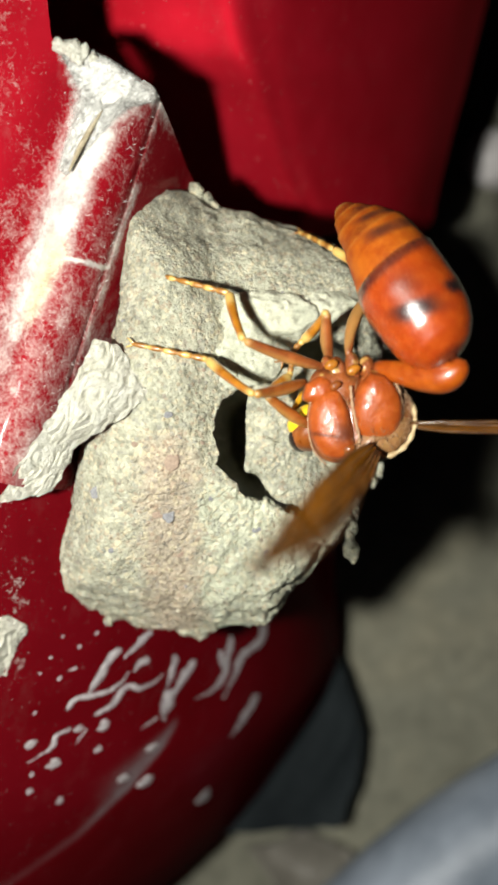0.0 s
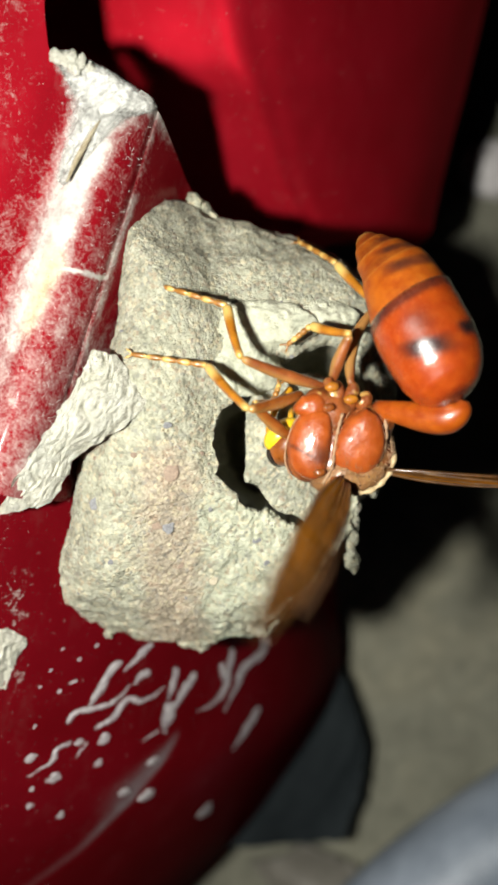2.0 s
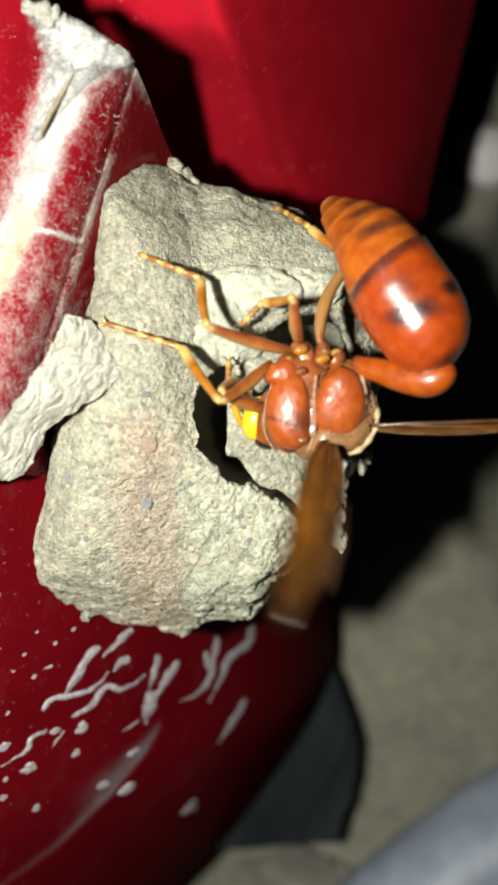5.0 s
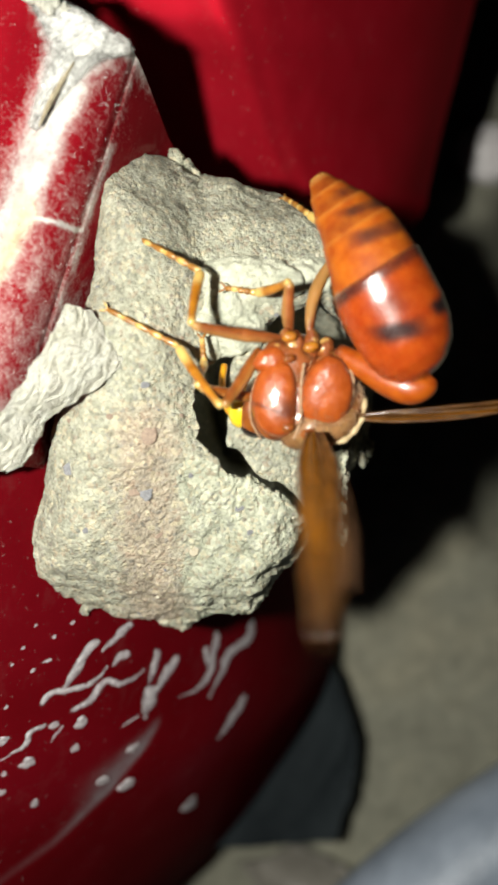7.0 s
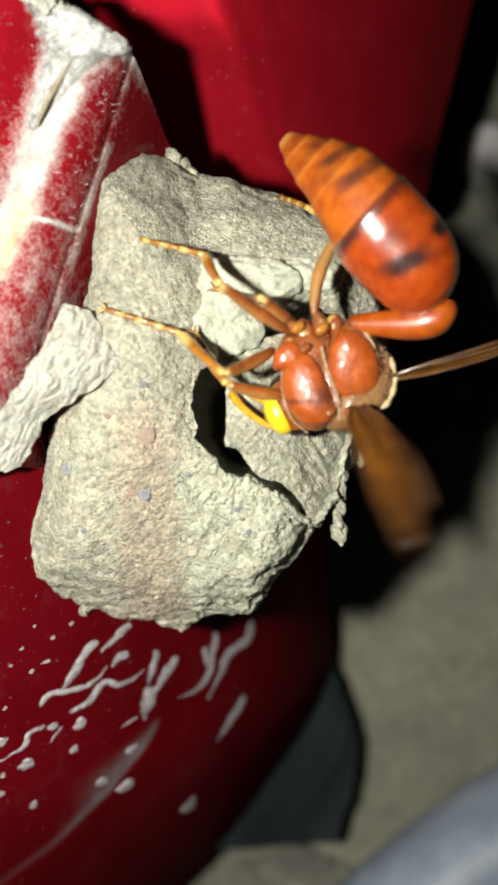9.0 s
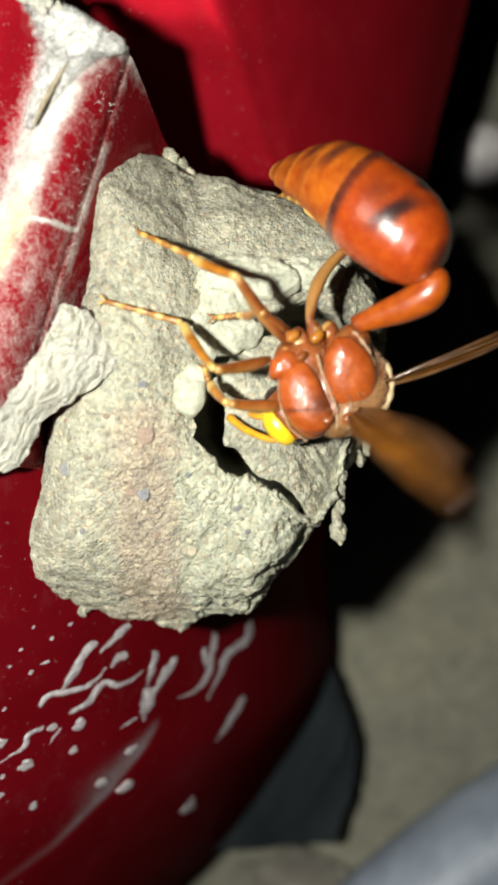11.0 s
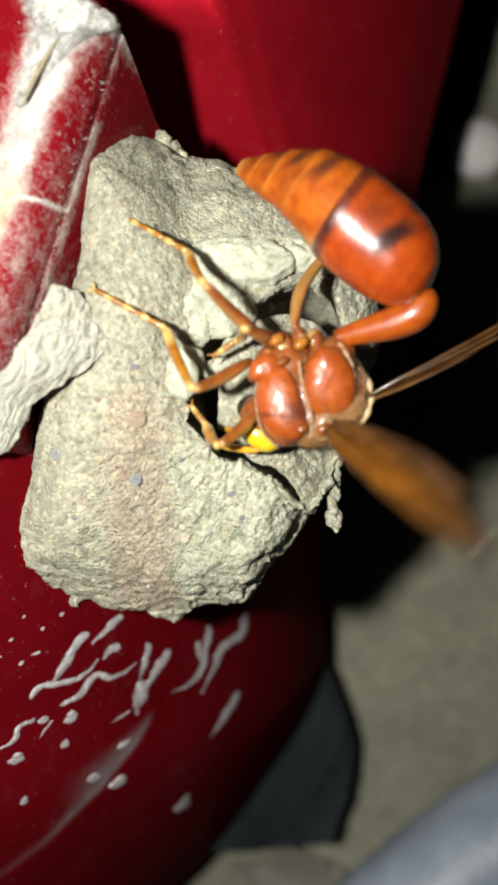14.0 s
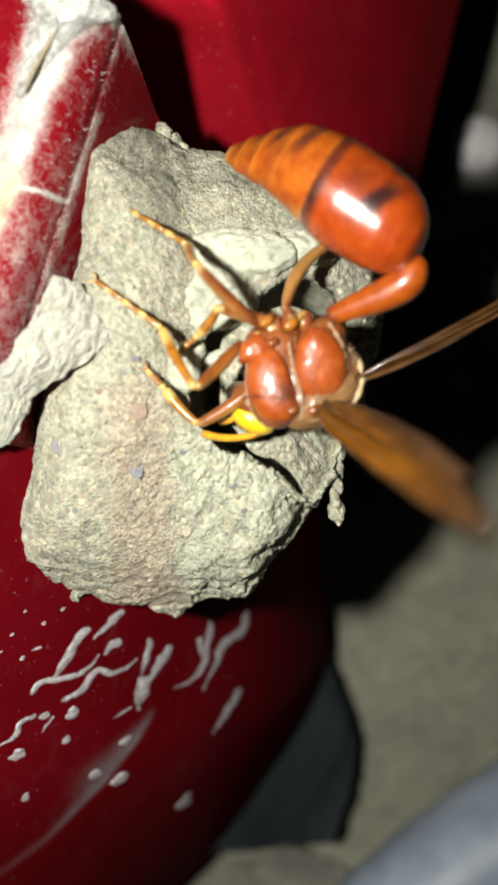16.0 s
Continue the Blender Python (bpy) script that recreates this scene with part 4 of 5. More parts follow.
def build_crusts():
    big = patch([sight(*p) for p in ((118, 540, 3.4), (84, 600, 3.8), (40, 675, 4.2), (-10, 750, 4.3), (-70, 850, 3.8))],
                [sight(*p) for p in ((160, 552, 2.6), (190, 600, 2.4), (214, 640, 2.2), (164, 692, 2.2), (88, 738, 2.0), (72, 775, 1.9), (30, 832, 1.6))], 130, 80, 0.45, 0.5, 0.7, 51, 0.3)
    solo("mud_flake", sight(80, 700, 1), *big, CRUST, "chalky dry mud flake peeling over the red rim", "mud flake")
    web = patch([sight(*p) for p in ((40, -14, 4.3), (52, 30, 4.4), (62, 80, 4.4), (60, 140, 4.4), (46, 224, 3.9))],
                [sight(*p) for p in ((98, -6, 4.2), (175, 36, 4.5), (238, 92, 3.7), (165, 118, 4.9), (64, 234, 4.4))], 90, 70, 0.2, 0.3, 0.6, 61, 0.12)
    solo("mud_web", sight(110, 80, 2), *web, FILM, "pale grey dried mud bridging the rim's end", "mud crust", masks={"cover": [1.0 * min(1.0, 0.1 + 2.6 * min(i % 70, 69 - i % 70) / 70, 0.4 + 4.0 * min(i // 70 % 90, 89 - i // 70 % 90) / 90) for i in range(len(web[0]))]})
    for x, y, w, r, seed in ((52, -6, 4.8, 0.45, 62), (70, -2, 4.9, 0.5, 63), (90, 6, 4.8, 0.42, 64), (112, 18, 4.6, 0.3, 65), (80, 14, 5.0, 0.35, 66)):
        solo("mud_crumb", sight(x, y, w), *lump(sight(x, y, w), (r * 1.3, r, r), seed * 29, seed, 0.5 * r, r, 16, 22), CRUST, "chalky crumb of dry mud on the rim's end", "mud crumb", "crumbs on the rim")
    pocket = tube(curve_through([sight(*p) for p in ((128, 112, 5.0), (104, 150, 5.05), (84, 186, 5.1), (66, 226, 5.0))], 24), [0.05 + 0.13 * math.sin(math.pi * k / 23) for k in range(24)], 10)
    solo("dry_sliver", sight(100, 160, 5), *pocket, SLIVER, "tan dry sliver lodged beside the bead", "mud crust")
    low = patch([sight(*p) for p in ((-85, 1070, -0.4), (-95, 1120, -0.6), (-90, 1180, -1.0))],
                [sight(*p) for p in ((-35, 1068, -2.0), (-6, 1092, -2.8), (-22, 1130, -3.0), (-44, 1185, -3.2))], 60, 46, 0.5, 0.5, 0.8, 71, 0.4)
    solo("mud_flake", sight(-50, 1120, -6), *low, CRUST, "small chalky mud flake on the dark shell", "mud flake")


def streak(points, width, seed):
    """A thin smear of dried mud that lies on the lower shell."""
    pts = [low_place(*p, 0.0) for p in points]
    path = [Vector(p) for p in curve_through(pts, 40)] if len(pts) > 1 else None
    verts, rows, cols, cover = [], 40, 9, []
    if path is None:
        c, r = pts[0], width / 29.4 * (REACH - pts[0].z) / REACH
        verts, faces = lump(c, (r * 1.25, r * 0.75, r * 0.5), 48 + 14 * math.sin(seed * 3.7), seed, 0.45 * r, r * 1.1, 18, 28)
        out = []
        for p in verts:
            q = Vector(p)
            q.z = low_surface(q.x, q.y) + max(-0.05, (p.z - c.z)) * 0.6 + 0.02
            out.append(q)
        return out, faces, [0.72] * len(out)
    for i, p in enumerate(path):
        s = i / (rows - 1)
        half = width / 29.4 * (REACH - p.z) / REACH * 0.5 * (0.35 + 0.65 * math.sin(math.pi * min(1, 0.12 + s)) ** 0.6) * (1 + 0.3 * rough(p, 0.7, seed, 3)) * 1.05
        d = (path[min(i + 1, rows - 1)] - path[max(i - 1, 0)]).normalized()
        n = Vector((-d.y, d.x, 0)).normalized()
        p = p + n * 0.14 * rough(p, 1.2, seed + 40, 2)
        for j in range(cols):
            q = 2 * j / (cols - 1) - 1
            v = p + n * q * half
            v.z = low_surface(v.x, v.y) + 0.09 * (1 - q * q) * (1 + 0.7 * rough(v, 0.4, seed, 3)) - 0.02
            verts.append(v)
            cover.append((0.95 - 0.75 * q * q) * step(s, -0.03, 0.08) * (1 - 0.45 * step(s, 0.5, 1.0)))
    return verts, grid_faces(rows, cols), cover


def build_streaks():
    marks = [([(232, 1104), (208, 1128), (180, 1156)], 15), ([(174, 1134), (152, 1158), (126, 1200), (104, 1228)], 17), ([(70, 1252), (92, 1230), (140, 1222), (172, 1204), (192, 1182)], 12),
             ([(228, 1156), (212, 1166), (198, 1182)], 17), ([(124, 1264), (160, 1242), (186, 1210), (214, 1213), (240, 1202), (254, 1186)], 13), ([(277, 1150), (270, 1190), (262, 1218)], 13),
             ([(270, 1216), (262, 1240), (256, 1276)], 27), ([(314, 1161), (292, 1198), (268, 1238)], 18), ([(385, 1118), (378, 1152), (370, 1196), (345, 1225), (316, 1238)], 14), ([(366, 1146), (368, 1186)], 12),
             ([(447, 1096), (440, 1130), (404, 1160), (390, 1196), (368, 1238)], 19), ([(436, 1230), (406, 1280), (384, 1312)], 16), ([(80, 1283), (52, 1300), (38, 1325), (-4, 1350)], 10),
             ([(90, 1168), (72, 1176)], 7), ([(246, 1270), (212, 1290)], 5), ([(112, 1286), (88, 1318)], 5),
             ([(140, 1283)], 13), ([(132, 1327)], 8), ([(48, 1353)], 13), ([(60, 1425)], 9), ([(95, 1287)], 9), ([(180, 1386)], 12), ([(222, 1393)], 14), ([(236, 1326)], 11),
             ([(335, 1426)], 17), ([(4, 1315)], 10), ([(150, 1080)], 10), ([(57, 1190)], 5), ([(2, 1406)], 8), ([(6, 1374)], 5), ([(40, 1150)], 4), ([(95, 1130)], 4), ([(10, 1255)], 4), ([(128, 1105)], 4), ([(62, 1110)], 3), ([(20, 1180)], 3)]
    for n, (points, width) in enumerate(marks):
        verts, faces, cover = streak(points, width if len(points) > 1 else 0.85 * width, 80 + n)
        o = sum(verts, Vector()) / len(verts)
        solo("mud_streak" if len(points) > 1 else "mud_spot", o, verts, faces, STREAK,
             "smeared pale dried mud streak on red lacquer" if len(points) > 1 else "round pale dried mud spot on red lacquer", "mud stain", "mud stains on the shell", masks={"cover": cover})


def on_ground(x, y, height=0.0):
    """Where the line of sight meets the ground, or a level above it."""
    eye, p = TURN @ (Vector((0, 0, REACH)) * MM), TURN @ (sight(x, y, -20) * MM)
    return eye + (p - eye) * ((eye.z - height) / (eye.z - p.z))


def build_distance():
    """Blurred things on the ground behind."""
    m = mat("slate_plastic", (0.16, 0.19, 0.23), 0.45)
    paint(m, ramp(m, grain(m, 0.12, 5, 0.6), (0.3, (0.15, 0.18, 0.22)), (0.7, (0.32, 0.365, 0.43))), None, grain(m, 1.0, 5), 0.3, 0.4)
    a, b, c = on_ground(600, 1700), on_ground(830, 1505), on_ground(1250, 1240)
    pts = []
    for p in curve_through([a, b, c], 30):
        p = Vector(p)
        pts.append(TURN.inverted() @ Vector((p.x, p.y, 0.0075)) / MM)
    solo("hose", pts[0], *tube(pts, [7.5] * 30, 24), m, "thick slate-blue plastic hose lying on the ground", "hose")
    dark = mat("dark_rubber", (0.05, 0.062, 0.075), 0.8, Specular_IOR_Level=0.12)
    paint(dark, ramp(dark, grain(dark, 0.1, 5), (0.3, (0.007, 0.0095, 0.011)), (0.7, (0.018, 0.023, 0.025))), None, grain(dark, 1.0, 5), 0.3, 0.4)

    def raised(x, y, h):
        return TURN.inverted() @ on_ground(x, y, h) / MM

    sheet = patch([raised(*p) for p in ((545, 1150, 0.007), (470, 1300, 0.008), (360, 1505, 0.008))],
                  [raised(*p) for p in ((588, 1175, 0.007), (632, 1330, 0.0085), (596, 1492, 0.008))], 50, 40, 1.5, 0.5, 6.0, 95, 11.0)
    solo("rubber_pad", sheet[0][20], *sheet, dark, "dark slate rubber pad standing on the concrete", "rubber pad")
    tan = mat("dry_leaf_skin", (0.3, 0.26, 0.2), 0.6)
    paint(tan, ramp(tan, grain(tan, 0.2, 5), (0.3, (0.12, 0.11, 0.09)), (0.7, (0.20, 0.185, 0.155))), None, grain(tan, 1.0, 5), 0.3, 0.4)
    leaf = patch([raised(*p) for p in ((425, 1530, 0.003), (470, 1600, 0.004), (510, 1710, 0.003))],
                 [raised(*p) for p in ((520, 1500, 0.003), (620, 1548, 0.004), (700, 1640, 0.003))], 30, 24, 3.0, 0.4, 6.0, 96, 0.6)
    solo("dry_leaf", leaf[0][20], *leaf, tan, "pale tan dry leaf curled on the concrete", "leaf")
    stone = mat("pale_stone", (0.6, 0.57, 0.56), 0.8)
    paint(stone, ramp(stone, grain(stone, 0.5, 5), (0.3, (0.45, 0.42, 0.41)), (0.7, (0.7, 0.67, 0.66))), None, grain(stone, 2.0, 5), 0.3, 0.5)
    for x, y, r in ((858, 283, 3.6),):
        g = on_ground(x, y)
        o = TURN.inverted() @ Vector((g.x, g.y, r * 0.0005)) / MM
        solo("pebble", o, *lump(o, (r, r, r * 0.8), 0, 90, 0.2, 2.0, 20, 28), stone, "pale pebble on the concrete", "pebble", "pebbles on the ground")


def build_pellet():
    """The ball of wet mud that the wasp brings to the rim."""
    o = sight(338, 700, 0.6)
    shape = joined(lump(sight(338, 700, 0.5), (1.0, 1.45, 0.85), 12, 201, 0.2, 0.9, 26, 34), lump(sight(352, 668, 0.3), (0.9, 0.7, 0.7), 0, 202, 0.15, 0.8, 22, 28),
                   lump(sight(400, 684, -0.6), (1.2, 0.55, 0.6), 14, 203, 0.12, 0.8, 22, 28))
    return solo("mud_pellet", o, *shape, FRESH, "pale wet mud pellet pressed onto the rim", "mud pellet")


PELLET = build_pellet()
build_crusts()
build_streaks()
build_distance()


# ---- what moves, in working millimetres ----
THORAX = [  # seconds, u, v, turn
    (0, 5.01, 3.82, 1.7), (0.5, 4.3, 2.19, -18.2), (1, 4.35, 2.67, -10.1), (1.5, 4.68, 3.01, -8.4), (2, 4.08, 2.76, -19.3), (2.5, 3.64, 2.1, -20.4),
    (3, 3.45, 2.49, -20.6), (3.5, 3.91, 1.89, -17.6), (4, 3.61, 3.19, -13.9), (6.5, 3.77, 2.64, -8.3), (7, 2.87, 3.14, -11.5), (7.5, 4.48, 3.59, 6.4),
    (8, 3.1, 3.26, -8.4), (8.5, 3.03, 3.34, -3.7), (9, 4.41, 4.04, 9.5), (11.5, 4.16, 3.08, 11.3), (12, 3.05, 2.52, 2.6), (12.5, 3.7, 3.77, 11.3),
    (13, 3.29, 3.13, 0), (13.5, 2.6, 2.04, -0.9), (14, 3.4, 2.06, 4.3), (14.5, 3.79, 3.66, 7.1), (15, 3.91, 3.56, 9.1), (15.5, 3.91, 4.32, 27),
    (16, 2.73, 2.6, 4.7),
]
HEAD = [  # seconds, u, v
    (0, 2.56, 3.27), (0.5, 1.55, 2.77), (1, 2.04, 3.35), (1.5, 1.94, 2.92), (2, 0.91, 3.16), (2.5, 0.48, 2.34), (3, 0.54, 3.77), (3.5, 0.7, 2.67),
    (4, 0.11, 3.27), (6.5, 0.48, 1.45), (7, -0.36, 2.32), (7.5, 1.23, 1.46), (8, -0.3, 2.3), (8.5, -0.28, 2.04), (9, 0.59, 1.42), (11.5, 1.31, 0.05),
    (12, 0.43, -0.12), (12.5, 0.61, -0.26), (13, 0.34, -0.55), (13.5, -0.42, -0.94), (14, 0.34, -1.03), (14.5, 1.29, -0.51), (15, 1.56, -1.02),
    (15.5, 0.96, -1.04), (16, -0.04, -0.84),
]
GASTER = [  # seconds, u, v
    (0, 8.5, 9.35), (0.5, 8.8, 6.53), (1, 8.78, 7.79), (1.5, 9.36, 8.53), (2, 9.18, 7.7), (2.5, 9.48, 6.97), (3, 9.15, 7.16), (3.5, 9.61, 7.07),
    (4, 9.33, 7.27), (6.5, 8.55, 7.45), (7, 7.84, 6.63), (7.5, 8.24, 9.25), (8, 7.75, 7.59), (8.5, 7.61, 7.75), (9, 8.19, 10.13), (11.5, 7.73, 11.11),
    (12, 7.22, 8.46), (12.5, 7.5, 11.46), (13, 7.31, 10.2), (13.5, 6.78, 8.27), (14, 7.33, 9.33), (14.5, 7.48, 11.93), (15, 7.35, 11.81),
    (15.5, 6.83, 13.14), (16, 6.61, 10.47),
]
TIP = [  # seconds, u, v
    (0, 4.42, 16.4), (0.5, 5.74, 15.76), (1, 5.66, 15.99), (1.5, 5.86, 15.49), (2, 5.92, 15.16), (2.5, 6.75, 14.98), (3, 6.42, 14.62),
    (3.5, 6.09, 13.91), (4, 6.24, 14.76), (6.5, 2.81, 14.71), (7, 3.67, 15.24), (7.5, 1.59, 15.54), (8, 1.25, 15.59), (8.5, 1.43, 15.6),
    (9, 1.95, 17.35), (11.5, 1.27, 15.35), (12, 0.18, 14.5), (12.5, 0.53, 15.86), (13, 0.33, 15.61), (13.5, 0.07, 14.23), (14, -0.12, 14.73),
    (14.5, 0.13, 15.89), (15, -0.39, 15.93), (15.5, -0.42, 16.85), (16, -0.82, 15.14),
]
WING_LOW = [  # seconds, u, v
    (0, -1.44, -5.17), (0.5, -1.15, -8.5), (1, -2.31, -7.54), (1.5, -0.52, -5.87), (2, -1.14, -7.9), (2.5, -1.47, -7.78), (3, -1.67, -7.73),
    (3.5, -0.63, -8.13), (4, -0.31, -8.02), (6.5, 3.65, -9.29), (7, 3.5, -10.6), (7.5, 6.09, -7.82), (8, 5.16, -11.16), (8.5, 5.17, -10.86),
    (9, 7.69, -5.32), (11.5, 10.09, -3.51), (12, 6.52, -7.48), (12.5, 10.74, -3.08), (13, 9.81, -5.86), (13.5, 8.83, -7.53), (14, 11.64, -6.81),
    (14.5, 10.47, -2.7), (15, 12.07, -3.54), (15.5, 11.24, 2.42), (16, 12, -6.57),
]
WING_FAR = [  # seconds, u, v
    (0, 13.72, 3.01), (0.5, 13.68, 0.56), (1, 13.63, 1.28), (1.5, 13.71, 1.08), (2, 13.69, 0.24), (2.5, 13.64, -0.89), (3, 13.62, -0.47),
    (3.5, 13.7, -0.51), (4, 13.94, 0.25), (6.5, 14.11, 3.1), (7, 13.98, 2.18), (7.5, 14.08, 5), (8, 14.04, 4.52), (8.5, 14.06, 4.2), (9, 14.06, 5.49),
    (11.5, 14.15, 6), (12, 14.34, 5.45), (12.5, 14.47, 6.51), (13, 14.43, 6.34), (13.5, 14.35, 4.78), (14, 14.27, 5.17), (14.5, 14.23, 6.65),
    (15, 14.1, 6.95), (15.5, 14.1, 7.14), (16, 14.1, 5.87),
]
FRONT_ANKLE = [  # seconds, u, v
    (0, -3.46, 6.63), (0.5, -3.66, 6.28), (1, -3.67, 6.45), (1.5, -3.42, 6.9), (2, -3.58, 6.89), (2.5, -3.59, 6.48), (3, -3.76, 6.54),
    (3.5, -3.48, 6.5), (4, -3.6, 6.5), (6.5, -4.33, 5.77), (7, -4.54, 5.67), (7.5, -3.97, 5.8), (8, -4.63, 5.72), (8.5, -4.62, 5.72),
    (9, -4.26, 6.29), (11.5, -4.16, 6.41), (12, -4.73, 5.16), (12.5, -4.49, 6.36), (13, -4.49, 5.71), (13.5, -4.84, 5.49), (14, -4.55, 5.53),
    (14.5, -4.22, 6.36), (15, -4.32, 5.93), (15.5, -4.15, 6.65), (16, -4.78, 5.05),
]
FRONT_KNEE = [  # seconds, u, v
    (0, -0.35, 4.44), (0.5, -0.38, 3.19), (1, -0.4, 3.92), (1.5, -0.32, 4.28), (2, -0.15, 3.94), (2.5, -0.66, 3.2), (3, -0.51, 3.59),
    (3.5, -0.76, 3.39), (4, -0.76, 3.42), (6.5, -1.76, 1.95), (7, -2.16, 1.92), (7.5, -1.61, 2.76), (8, -2.1, 1.88), (8.5, -2.24, 1.88),
    (9, -1.43, 3.69), (11.5, -2.14, 3.48), (12, -2.86, 1.5), (12.5, -2.78, 3.28), (13, -2.78, 2.34), (13.5, -3.45, 1.34), (14, -2.87, 1.84),
    (14.5, -2.4, 3.42), (15, -2.35, 2.85), (15.5, -2.5, 4.31), (16, -3.58, 1.52),
]
MID_ANKLE = [  # seconds, u, v
    (0, -2.27, 10.64), (0.5, -2.47, 10.1), (1, -2.46, 10.44), (1.5, -2.04, 10.55), (2, -2.2, 10.42), (2.5, -2.21, 10.29), (3, -2.2, 10.35),
    (3.5, -2.11, 10.26), (4, -2.43, 10.34), (6.5, -2.88, 9.93), (7, -3.24, 9.97), (7.5, -2.66, 10.28), (8, -3.16, 9.85), (8.5, -3.15, 9.86),
    (9, -2.78, 10.75), (11.5, -4.47, 10.71), (12, -3.43, 10.05), (12.5, -3.99, 10.79), (13, -3.34, 10.44), (13.5, -3.21, 9.73), (14, -3.08, 9.75),
    (14.5, -4.04, 10.74), (15, -3.5, 10.47), (15.5, -4.13, 10.88), (16, -3.31, 9.73),
]
MID_KNEE = [  # seconds, u, v
    (0, -1.21, 7.5), (0.5, -1.23, 6.21), (1, -1.24, 6.7), (1.5, -0.66, 7.3), (2, -0.82, 6.61), (2.5, -1.16, 6.55), (3, -1.34, 6.43),
    (3.5, -1.25, 6.86), (4, -1.72, 6.96), (6.5, -2.11, 6.73), (7, -3.44, 6.6), (7.5, -1.93, 7.22), (8, -3.69, 6.65), (8.5, -3.51, 6.81),
    (9, -1.42, 8.46), (11.5, -2.26, 9.89), (12, -2.99, 6.99), (12.5, -2.27, 10.14), (13, -2.44, 8.3), (13.5, -3.1, 7.45), (14, -2.51, 8.08),
    (14.5, -2.35, 10.06), (15, -2.3, 9.07), (15.5, -1.75, 11.06), (16, -2.59, 8.04),
]
HIND_KNEE = [  # seconds, u, v
    (0, 6.94, 12.09), (0.5, 7.93, 10.71), (1, 7.59, 11.34), (1.5, 7.85, 11.1), (2, 7.84, 10.91), (2.5, 8, 10.32), (3, 8, 10.7), (3.5, 7.98, 10.26),
    (4, 7.91, 10.62), (6.5, 5.14, 8.99), (7, 4.74, 8.82), (7.5, 5.16, 9.28), (8, 4.49, 9.18), (8.5, 4.51, 9.18), (9, 5.18, 10.05), (11.5, 5.6, 9.63),
    (12, 4.93, 8.21), (12.5, 5.84, 9.39), (13, 5.34, 9.06), (13.5, 4.65, 7.87), (14, 5.23, 8.2), (14.5, 5.85, 9.48), (15, 5.73, 9.37),
    (15.5, 5.74, 10.37), (16, 5.12, 8.62),
]
FORE_FOOT = [  # seconds, u, v
    (0, 1.59, 7.21), (0.5, 1.21, 4.93), (1, 1.19, 5.96), (1.5, 1.1, 6.58), (2, 0.75, 5.87), (2.5, -0.13, 5.29), (3, 0.21, 5.34), (3.5, -0.24, 5.49),
    (4, -0.62, 5.37), (6.5, -2.2, 5.5), (7, -2.82, 6.05), (7.5, -1.51, 5.86), (8, -3.75, 5.77), (8.5, -3.17, 5.44), (9, -3.14, 6.34),
    (11.5, -2.39, 3.65), (12, -3.31, 4.88), (12.5, -3.08, 2.98), (13, -2.68, 2.16), (13.5, -3.38, 1.04), (14, -2.83, 1.02), (14.5, -2.51, 1.55),
    (15, -1.81, 0.8), (15.5, -3.43, 1.61), (16, -5.49, 2.69),
]
FORE_KNEE = [  # seconds, u, v
    (0, 0.71, 2.68), (0.5, 0.15, 2.5), (1, 0.47, 3), (1.5, 0.03, 3.44), (2, -0.14, 3.43), (2.5, -0.49, 2.86), (3, 0.01, 3.26), (3.5, -0.42, 2.73),
    (4, -0.61, 3.31), (6.5, -2.3, 3.11), (7, -2.53, 2.84), (7.5, -1.32, 3.14), (8, -2.95, 2.89), (8.5, -2.62, 2.73), (9, -1.29, 3.29),
    (11.5, -1.71, 1.23), (12, -2.29, 0.11), (12.5, -1.8, 0.48), (13, -1.16, -0.64), (13.5, -1.31, -1.33), (14, -1.13, -1.28), (14.5, -0.82, -0.13),
    (15, 0.27, -1.34), (15.5, -1.01, -0.78), (16, -1.78, -1.41),
]
FAR_FOOT = [  # seconds, u, v
    (0, 0.88, 6.67), (0.5, 2.41, 7.71), (1, 2.23, 7.34), (1.5, 2.31, 8.13), (2, 1.27, 8.29), (2.5, 1.26, 7.36), (3, 0.91, 7.76), (3.5, 0.79, 6.85),
    (4, 0.23, 7.86), (6.5, -0.72, 7.81), (7, -1.43, 9.01), (7.5, 1.97, 7.16), (8, -2.51, 8.89), (8.5, -1.67, 7.9), (9, -1.97, 8.96),
    (11.5, -1.88, 5.78), (12, -2.81, 4.21), (12.5, -2.57, 4.27), (13, -3.7, 5.09), (13.5, -3.74, 4.55), (14, -1.51, 3.93), (14.5, -2.8, 5.1),
    (15, -1.61, 4.51), (15.5, -1.3, 4.09), (16, -3.86, 3.47),
]
FAR_KNEE = [  # seconds, u, v
    (0, 3.59, 9.39), (0.5, 4.92, 9.38), (1, 4.24, 8.32), (1.5, 5.35, 9.78), (2, 4.31, 10.62), (2.5, 3.96, 8.67), (3, 3.96, 10.76), (3.5, 3.48, 10.5),
    (4, 1.71, 10.71), (6.5, 3.22, 7.57), (7, 2.82, 8.23), (7.5, 3.24, 7.71), (8, 3.06, 8.76), (8.5, 2.59, 8.27), (9, 0.99, 7.85), (11.5, 0.59, 6.65),
    (12, 0.46, 5.72), (12.5, 0.54, 6.27), (13, -0.27, 6.11), (13.5, -0.15, 5.08), (14, 0.44, 5.11), (14.5, 0.76, 6.72), (15, 0.33, 6.3),
    (15.5, 0.64, 5.57), (16, -0.92, 5.9),
]
TIMES = [row[0] for row in THORAX]
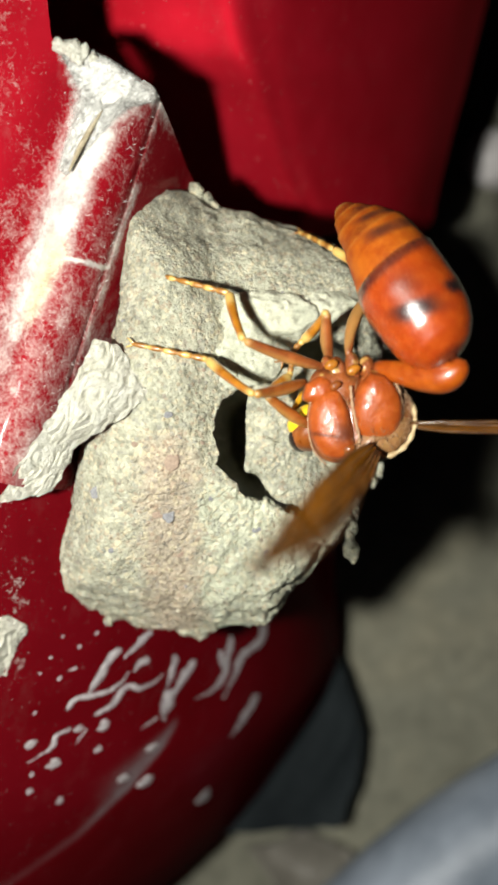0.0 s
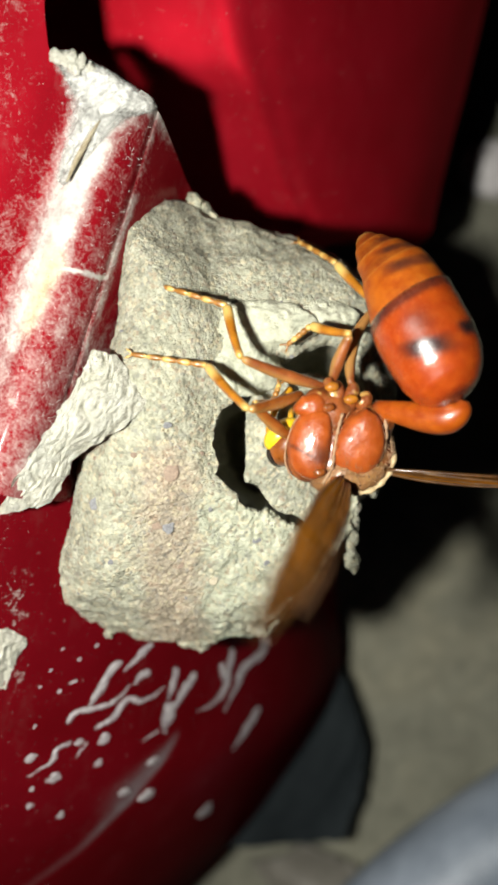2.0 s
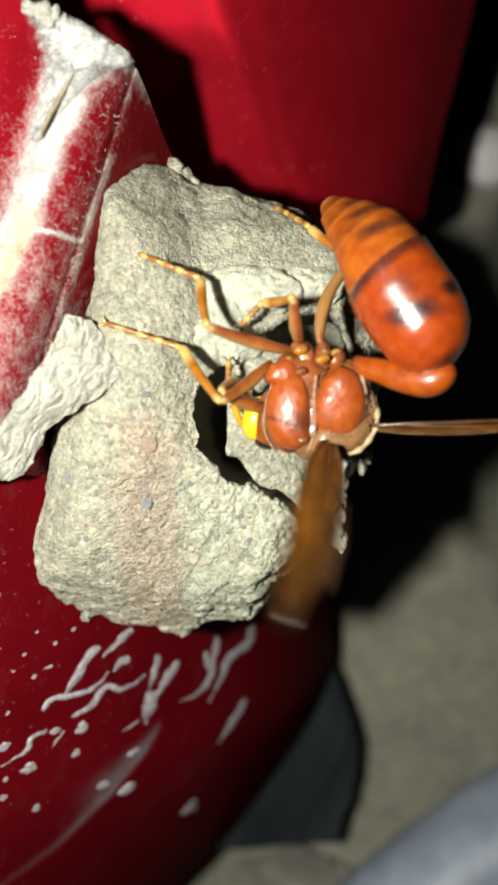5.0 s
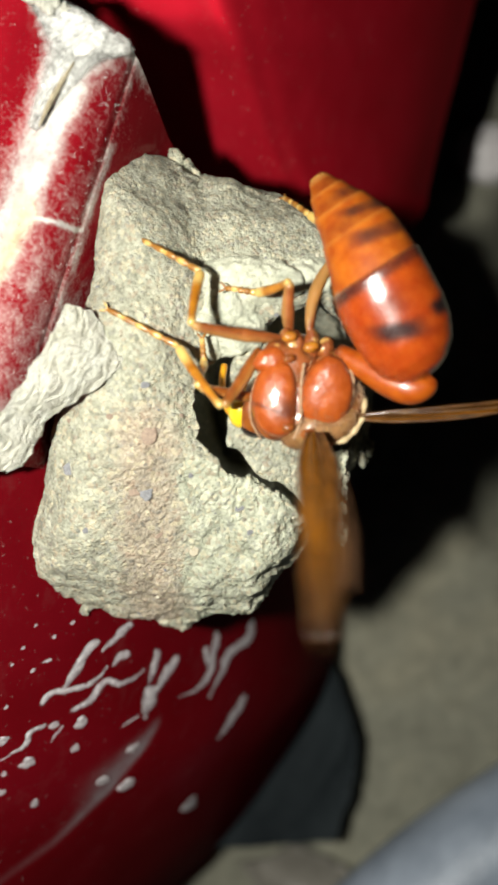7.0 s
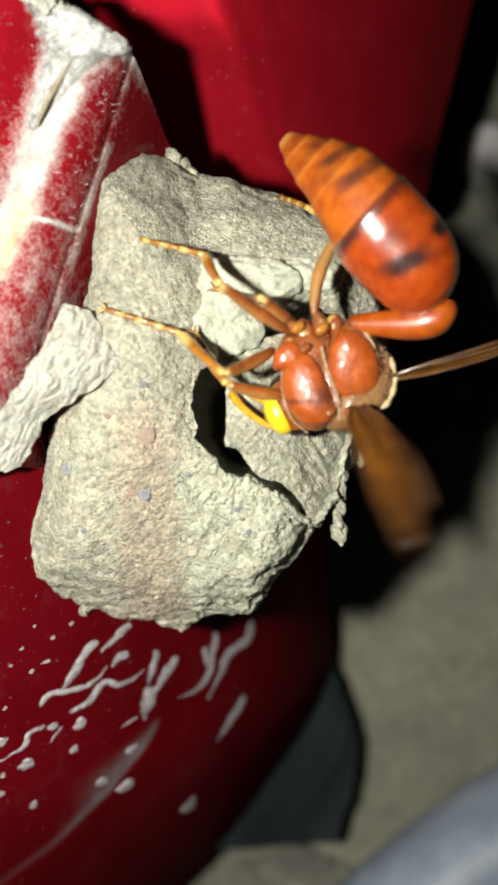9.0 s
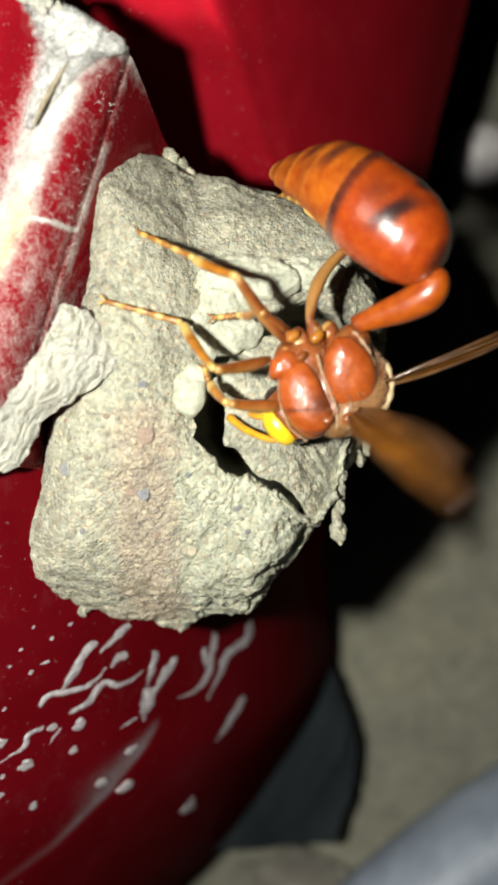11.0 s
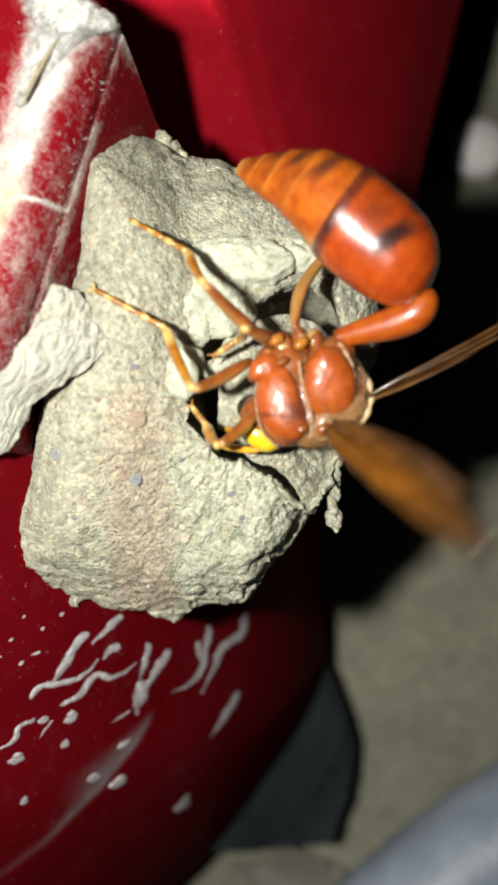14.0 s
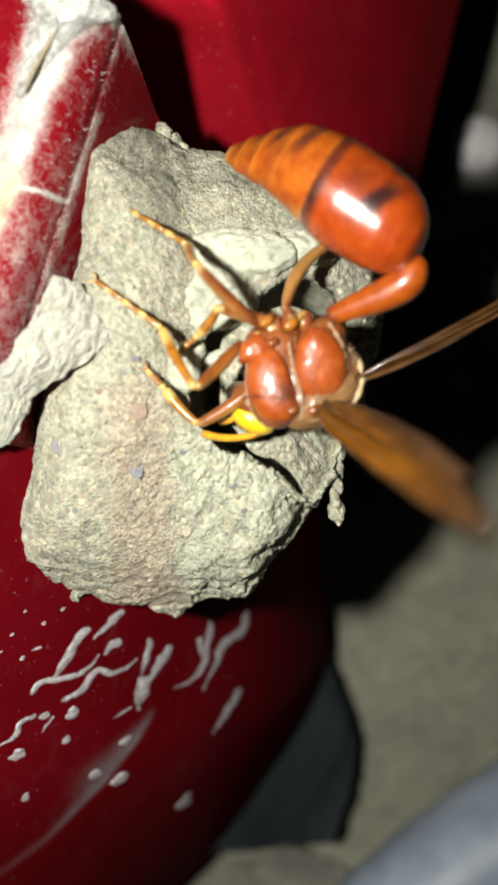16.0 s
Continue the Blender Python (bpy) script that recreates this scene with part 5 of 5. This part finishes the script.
HIPS = {"front": (-2.76, 1.64, -0.3), "mid": (-1.63, 2.5, -0.4), "hind": (-0.1, 3.1, -0.1), "fore": (-2.45, -1.05, -0.8), "far": (-1.2, 2.9, -0.9)}
FEET = {"front": Vector((-8.23, 7.63, 2.9)), "mid": Vector((-6.39, 11.83, 2.1)), "hind": Vector((2.32, 15.41, -4.0))}


def aim(a, b, length=None, middle=True):
    """The pose, in metres, of a piece that runs along its +x from a towards b."""
    a, b = Vector(a), Vector(b)
    x = (b - a).normalized()
    y = Vector((0, 0, 1)).cross(x).normalized()
    z = x.cross(y)
    m = Matrix((x, y, z)).transposed().to_4x4()
    if length and middle:
        a = (a + b) / 2 - x * length / 2
    m.translation = a * MM
    return m


def bend(hip, ankle, knee, thigh, shin):
    """The knee of a leg of given lengths, near the wished place; what is missing in its reach goes towards the lens."""
    d = ankle - hip
    far = min(max(d.length, abs(thigh - shin) + 0.05), thigh + shin - 0.02)
    way = d.normalized()
    along = (thigh ** 2 - shin ** 2 + far ** 2) / (2 * far)
    height = math.sqrt(max(0.0, thigh ** 2 - along ** 2))
    out = knee - hip
    out -= way * out.dot(way)
    out.z = 0
    if out.length > height:
        out *= height / out.length
    up = Vector((0, 0, 1)) - way * way.z
    out += up.normalized() * math.sqrt(max(0.0, height ** 2 - out.length_squared))
    return hip + way * along + out


def buzzing(rows):
    """The rows of the buzzing wing: a quick flutter on its slow way."""
    out, last = [], len(rows) - 1
    for n in range(481):
        t = n / 30
        k = min(max(i for i in range(len(rows)) if rows[i][0] <= t + 1e-6), last - 1)
        (t0, a), (t1, b) = rows[k], rows[k + 1]
        s = (t - t0) / (t1 - t0)
        s = s * s * (3 - 2 * s)
        m = a.lerp(b, s)
        out.append((t, m @ pose(0, 0, 0, 0, 0, 12.0 * math.sin(2 * math.pi * n / 3))))
    return out


def motions():
    p = WASP_PARTS
    rows = {key: [] for key in p if key != "thorax"}
    body = []
    for n, (t, u, v, turn) in enumerate(THORAX):
        at = Matrix.Translation((u * MM, v * MM, 4.0 * MM)) @ pose(0, 0, 0, 0, 0, turn)
        back = at.inverted()
        body.append((t, TURN @ at))

        def spot(local):
            return at @ (Vector(local) * MM) / MM

        def put(key, m):
            rows[key].append((t, back @ m))

        def here(table, w):
            return Vector((table[n][1], table[n][2], w))

        b, tip = here(GASTER, 6.0), here(TIP, 6.0)
        flat = (tip - b).length
        tip.z -= max(2.4, math.sqrt(max(0.0, 9.9 ** 2 - flat ** 2)))
        g = aim(b, tip) @ pose(0, 0, 0, -22.0 * step(11.5 - t, 0.0, 2.5), 0, 0) @ pose(0, 0, 0, 0, -18.6, 0)
        put("gaster", g)
        joint = g @ (Vector((-3.7, 0.1, -0.2)) * MM) / MM
        put("waist", aim(spot((1.9, 2.35, 0.0)), joint, 5.6))
        h = here(HEAD, 1.8)
        put("head", aim(spot((-1.9, -1.5, -1.6)), h) @ Matrix.Translation((0.65 * MM, 0, -0.3 * MM)))
        low = spot((1.2, -2.4, 1.6))
        end = here(WING_LOW, 9.0)
        flat = math.hypot(end.x - low.x, end.y - low.y)
        end.z = low.z + math.sqrt(max(1.0, 13.0 ** 2 - flat ** 2))
        put("wing_low", aim(low, end))
        put("wing_far", aim(spot((3.4, -1.0, 0.3)), here(WING_FAR, 4.5)) @ pose(0, 0, 0, 66, 0, 0))
        joints = {"front": (here(FRONT_KNEE, 4.8), here(FRONT_ANKLE, 3.3), FEET["front"]), "mid": (here(MID_KNEE, 4.8), here(MID_ANKLE, 3.2), FEET["mid"])}
        k, root = here(HIND_KNEE, 3.0), spot(HIPS["hind"])
        k = root + (k - root).normalized() * 6.0 if t > 5 else k + Vector((1.2, -0.9, 0.0))
        k.z = 2.6
        joints["hind"] = (k, FEET["hind"].lerp(k, 0.48) + Vector((0, 0, 0.6)), FEET["hind"])
        for leg, knee, foot in (("fore", FORE_KNEE, FORE_FOOT), ("far", FAR_KNEE, FAR_FOOT)):
            k, f = here(knee, 3.0), here(foot, 1.9)
            joints[leg] = (k, k.lerp(f, 0.6), f)
        for leg, (k, a, f) in joints.items():
            thigh, shin, foot = LEGS[leg]
            hip = spot(HIPS[leg])
            a = f + (a - f).normalized() * foot
            k = bend(hip, a, k, thigh, shin)
            a = k + (a - k).normalized() * shin
            for piece, (s, e) in enumerate(((hip, k), (k, a), (a, f))):
                put((leg, piece), aim(s, e))
    # the pellet is carried out of the opening to the rim
    rest = TURN @ Matrix.Translation(sight(338, 700, 0.6) * MM)
    inside = TURN @ Matrix.Translation(sight(480, 740, -10.5) * MM)
    walk(PELLET, [(0, inside), (9.2, inside), (9.9, TURN @ Matrix.Translation(sight(430, 720, -2.5) * MM)), (10.7, rest), (16, rest)])
    walk(WASP, body)
    for key, some in rows.items():
        walk(p[key], buzzing(some) if key == "wing_low" else some)


motions()
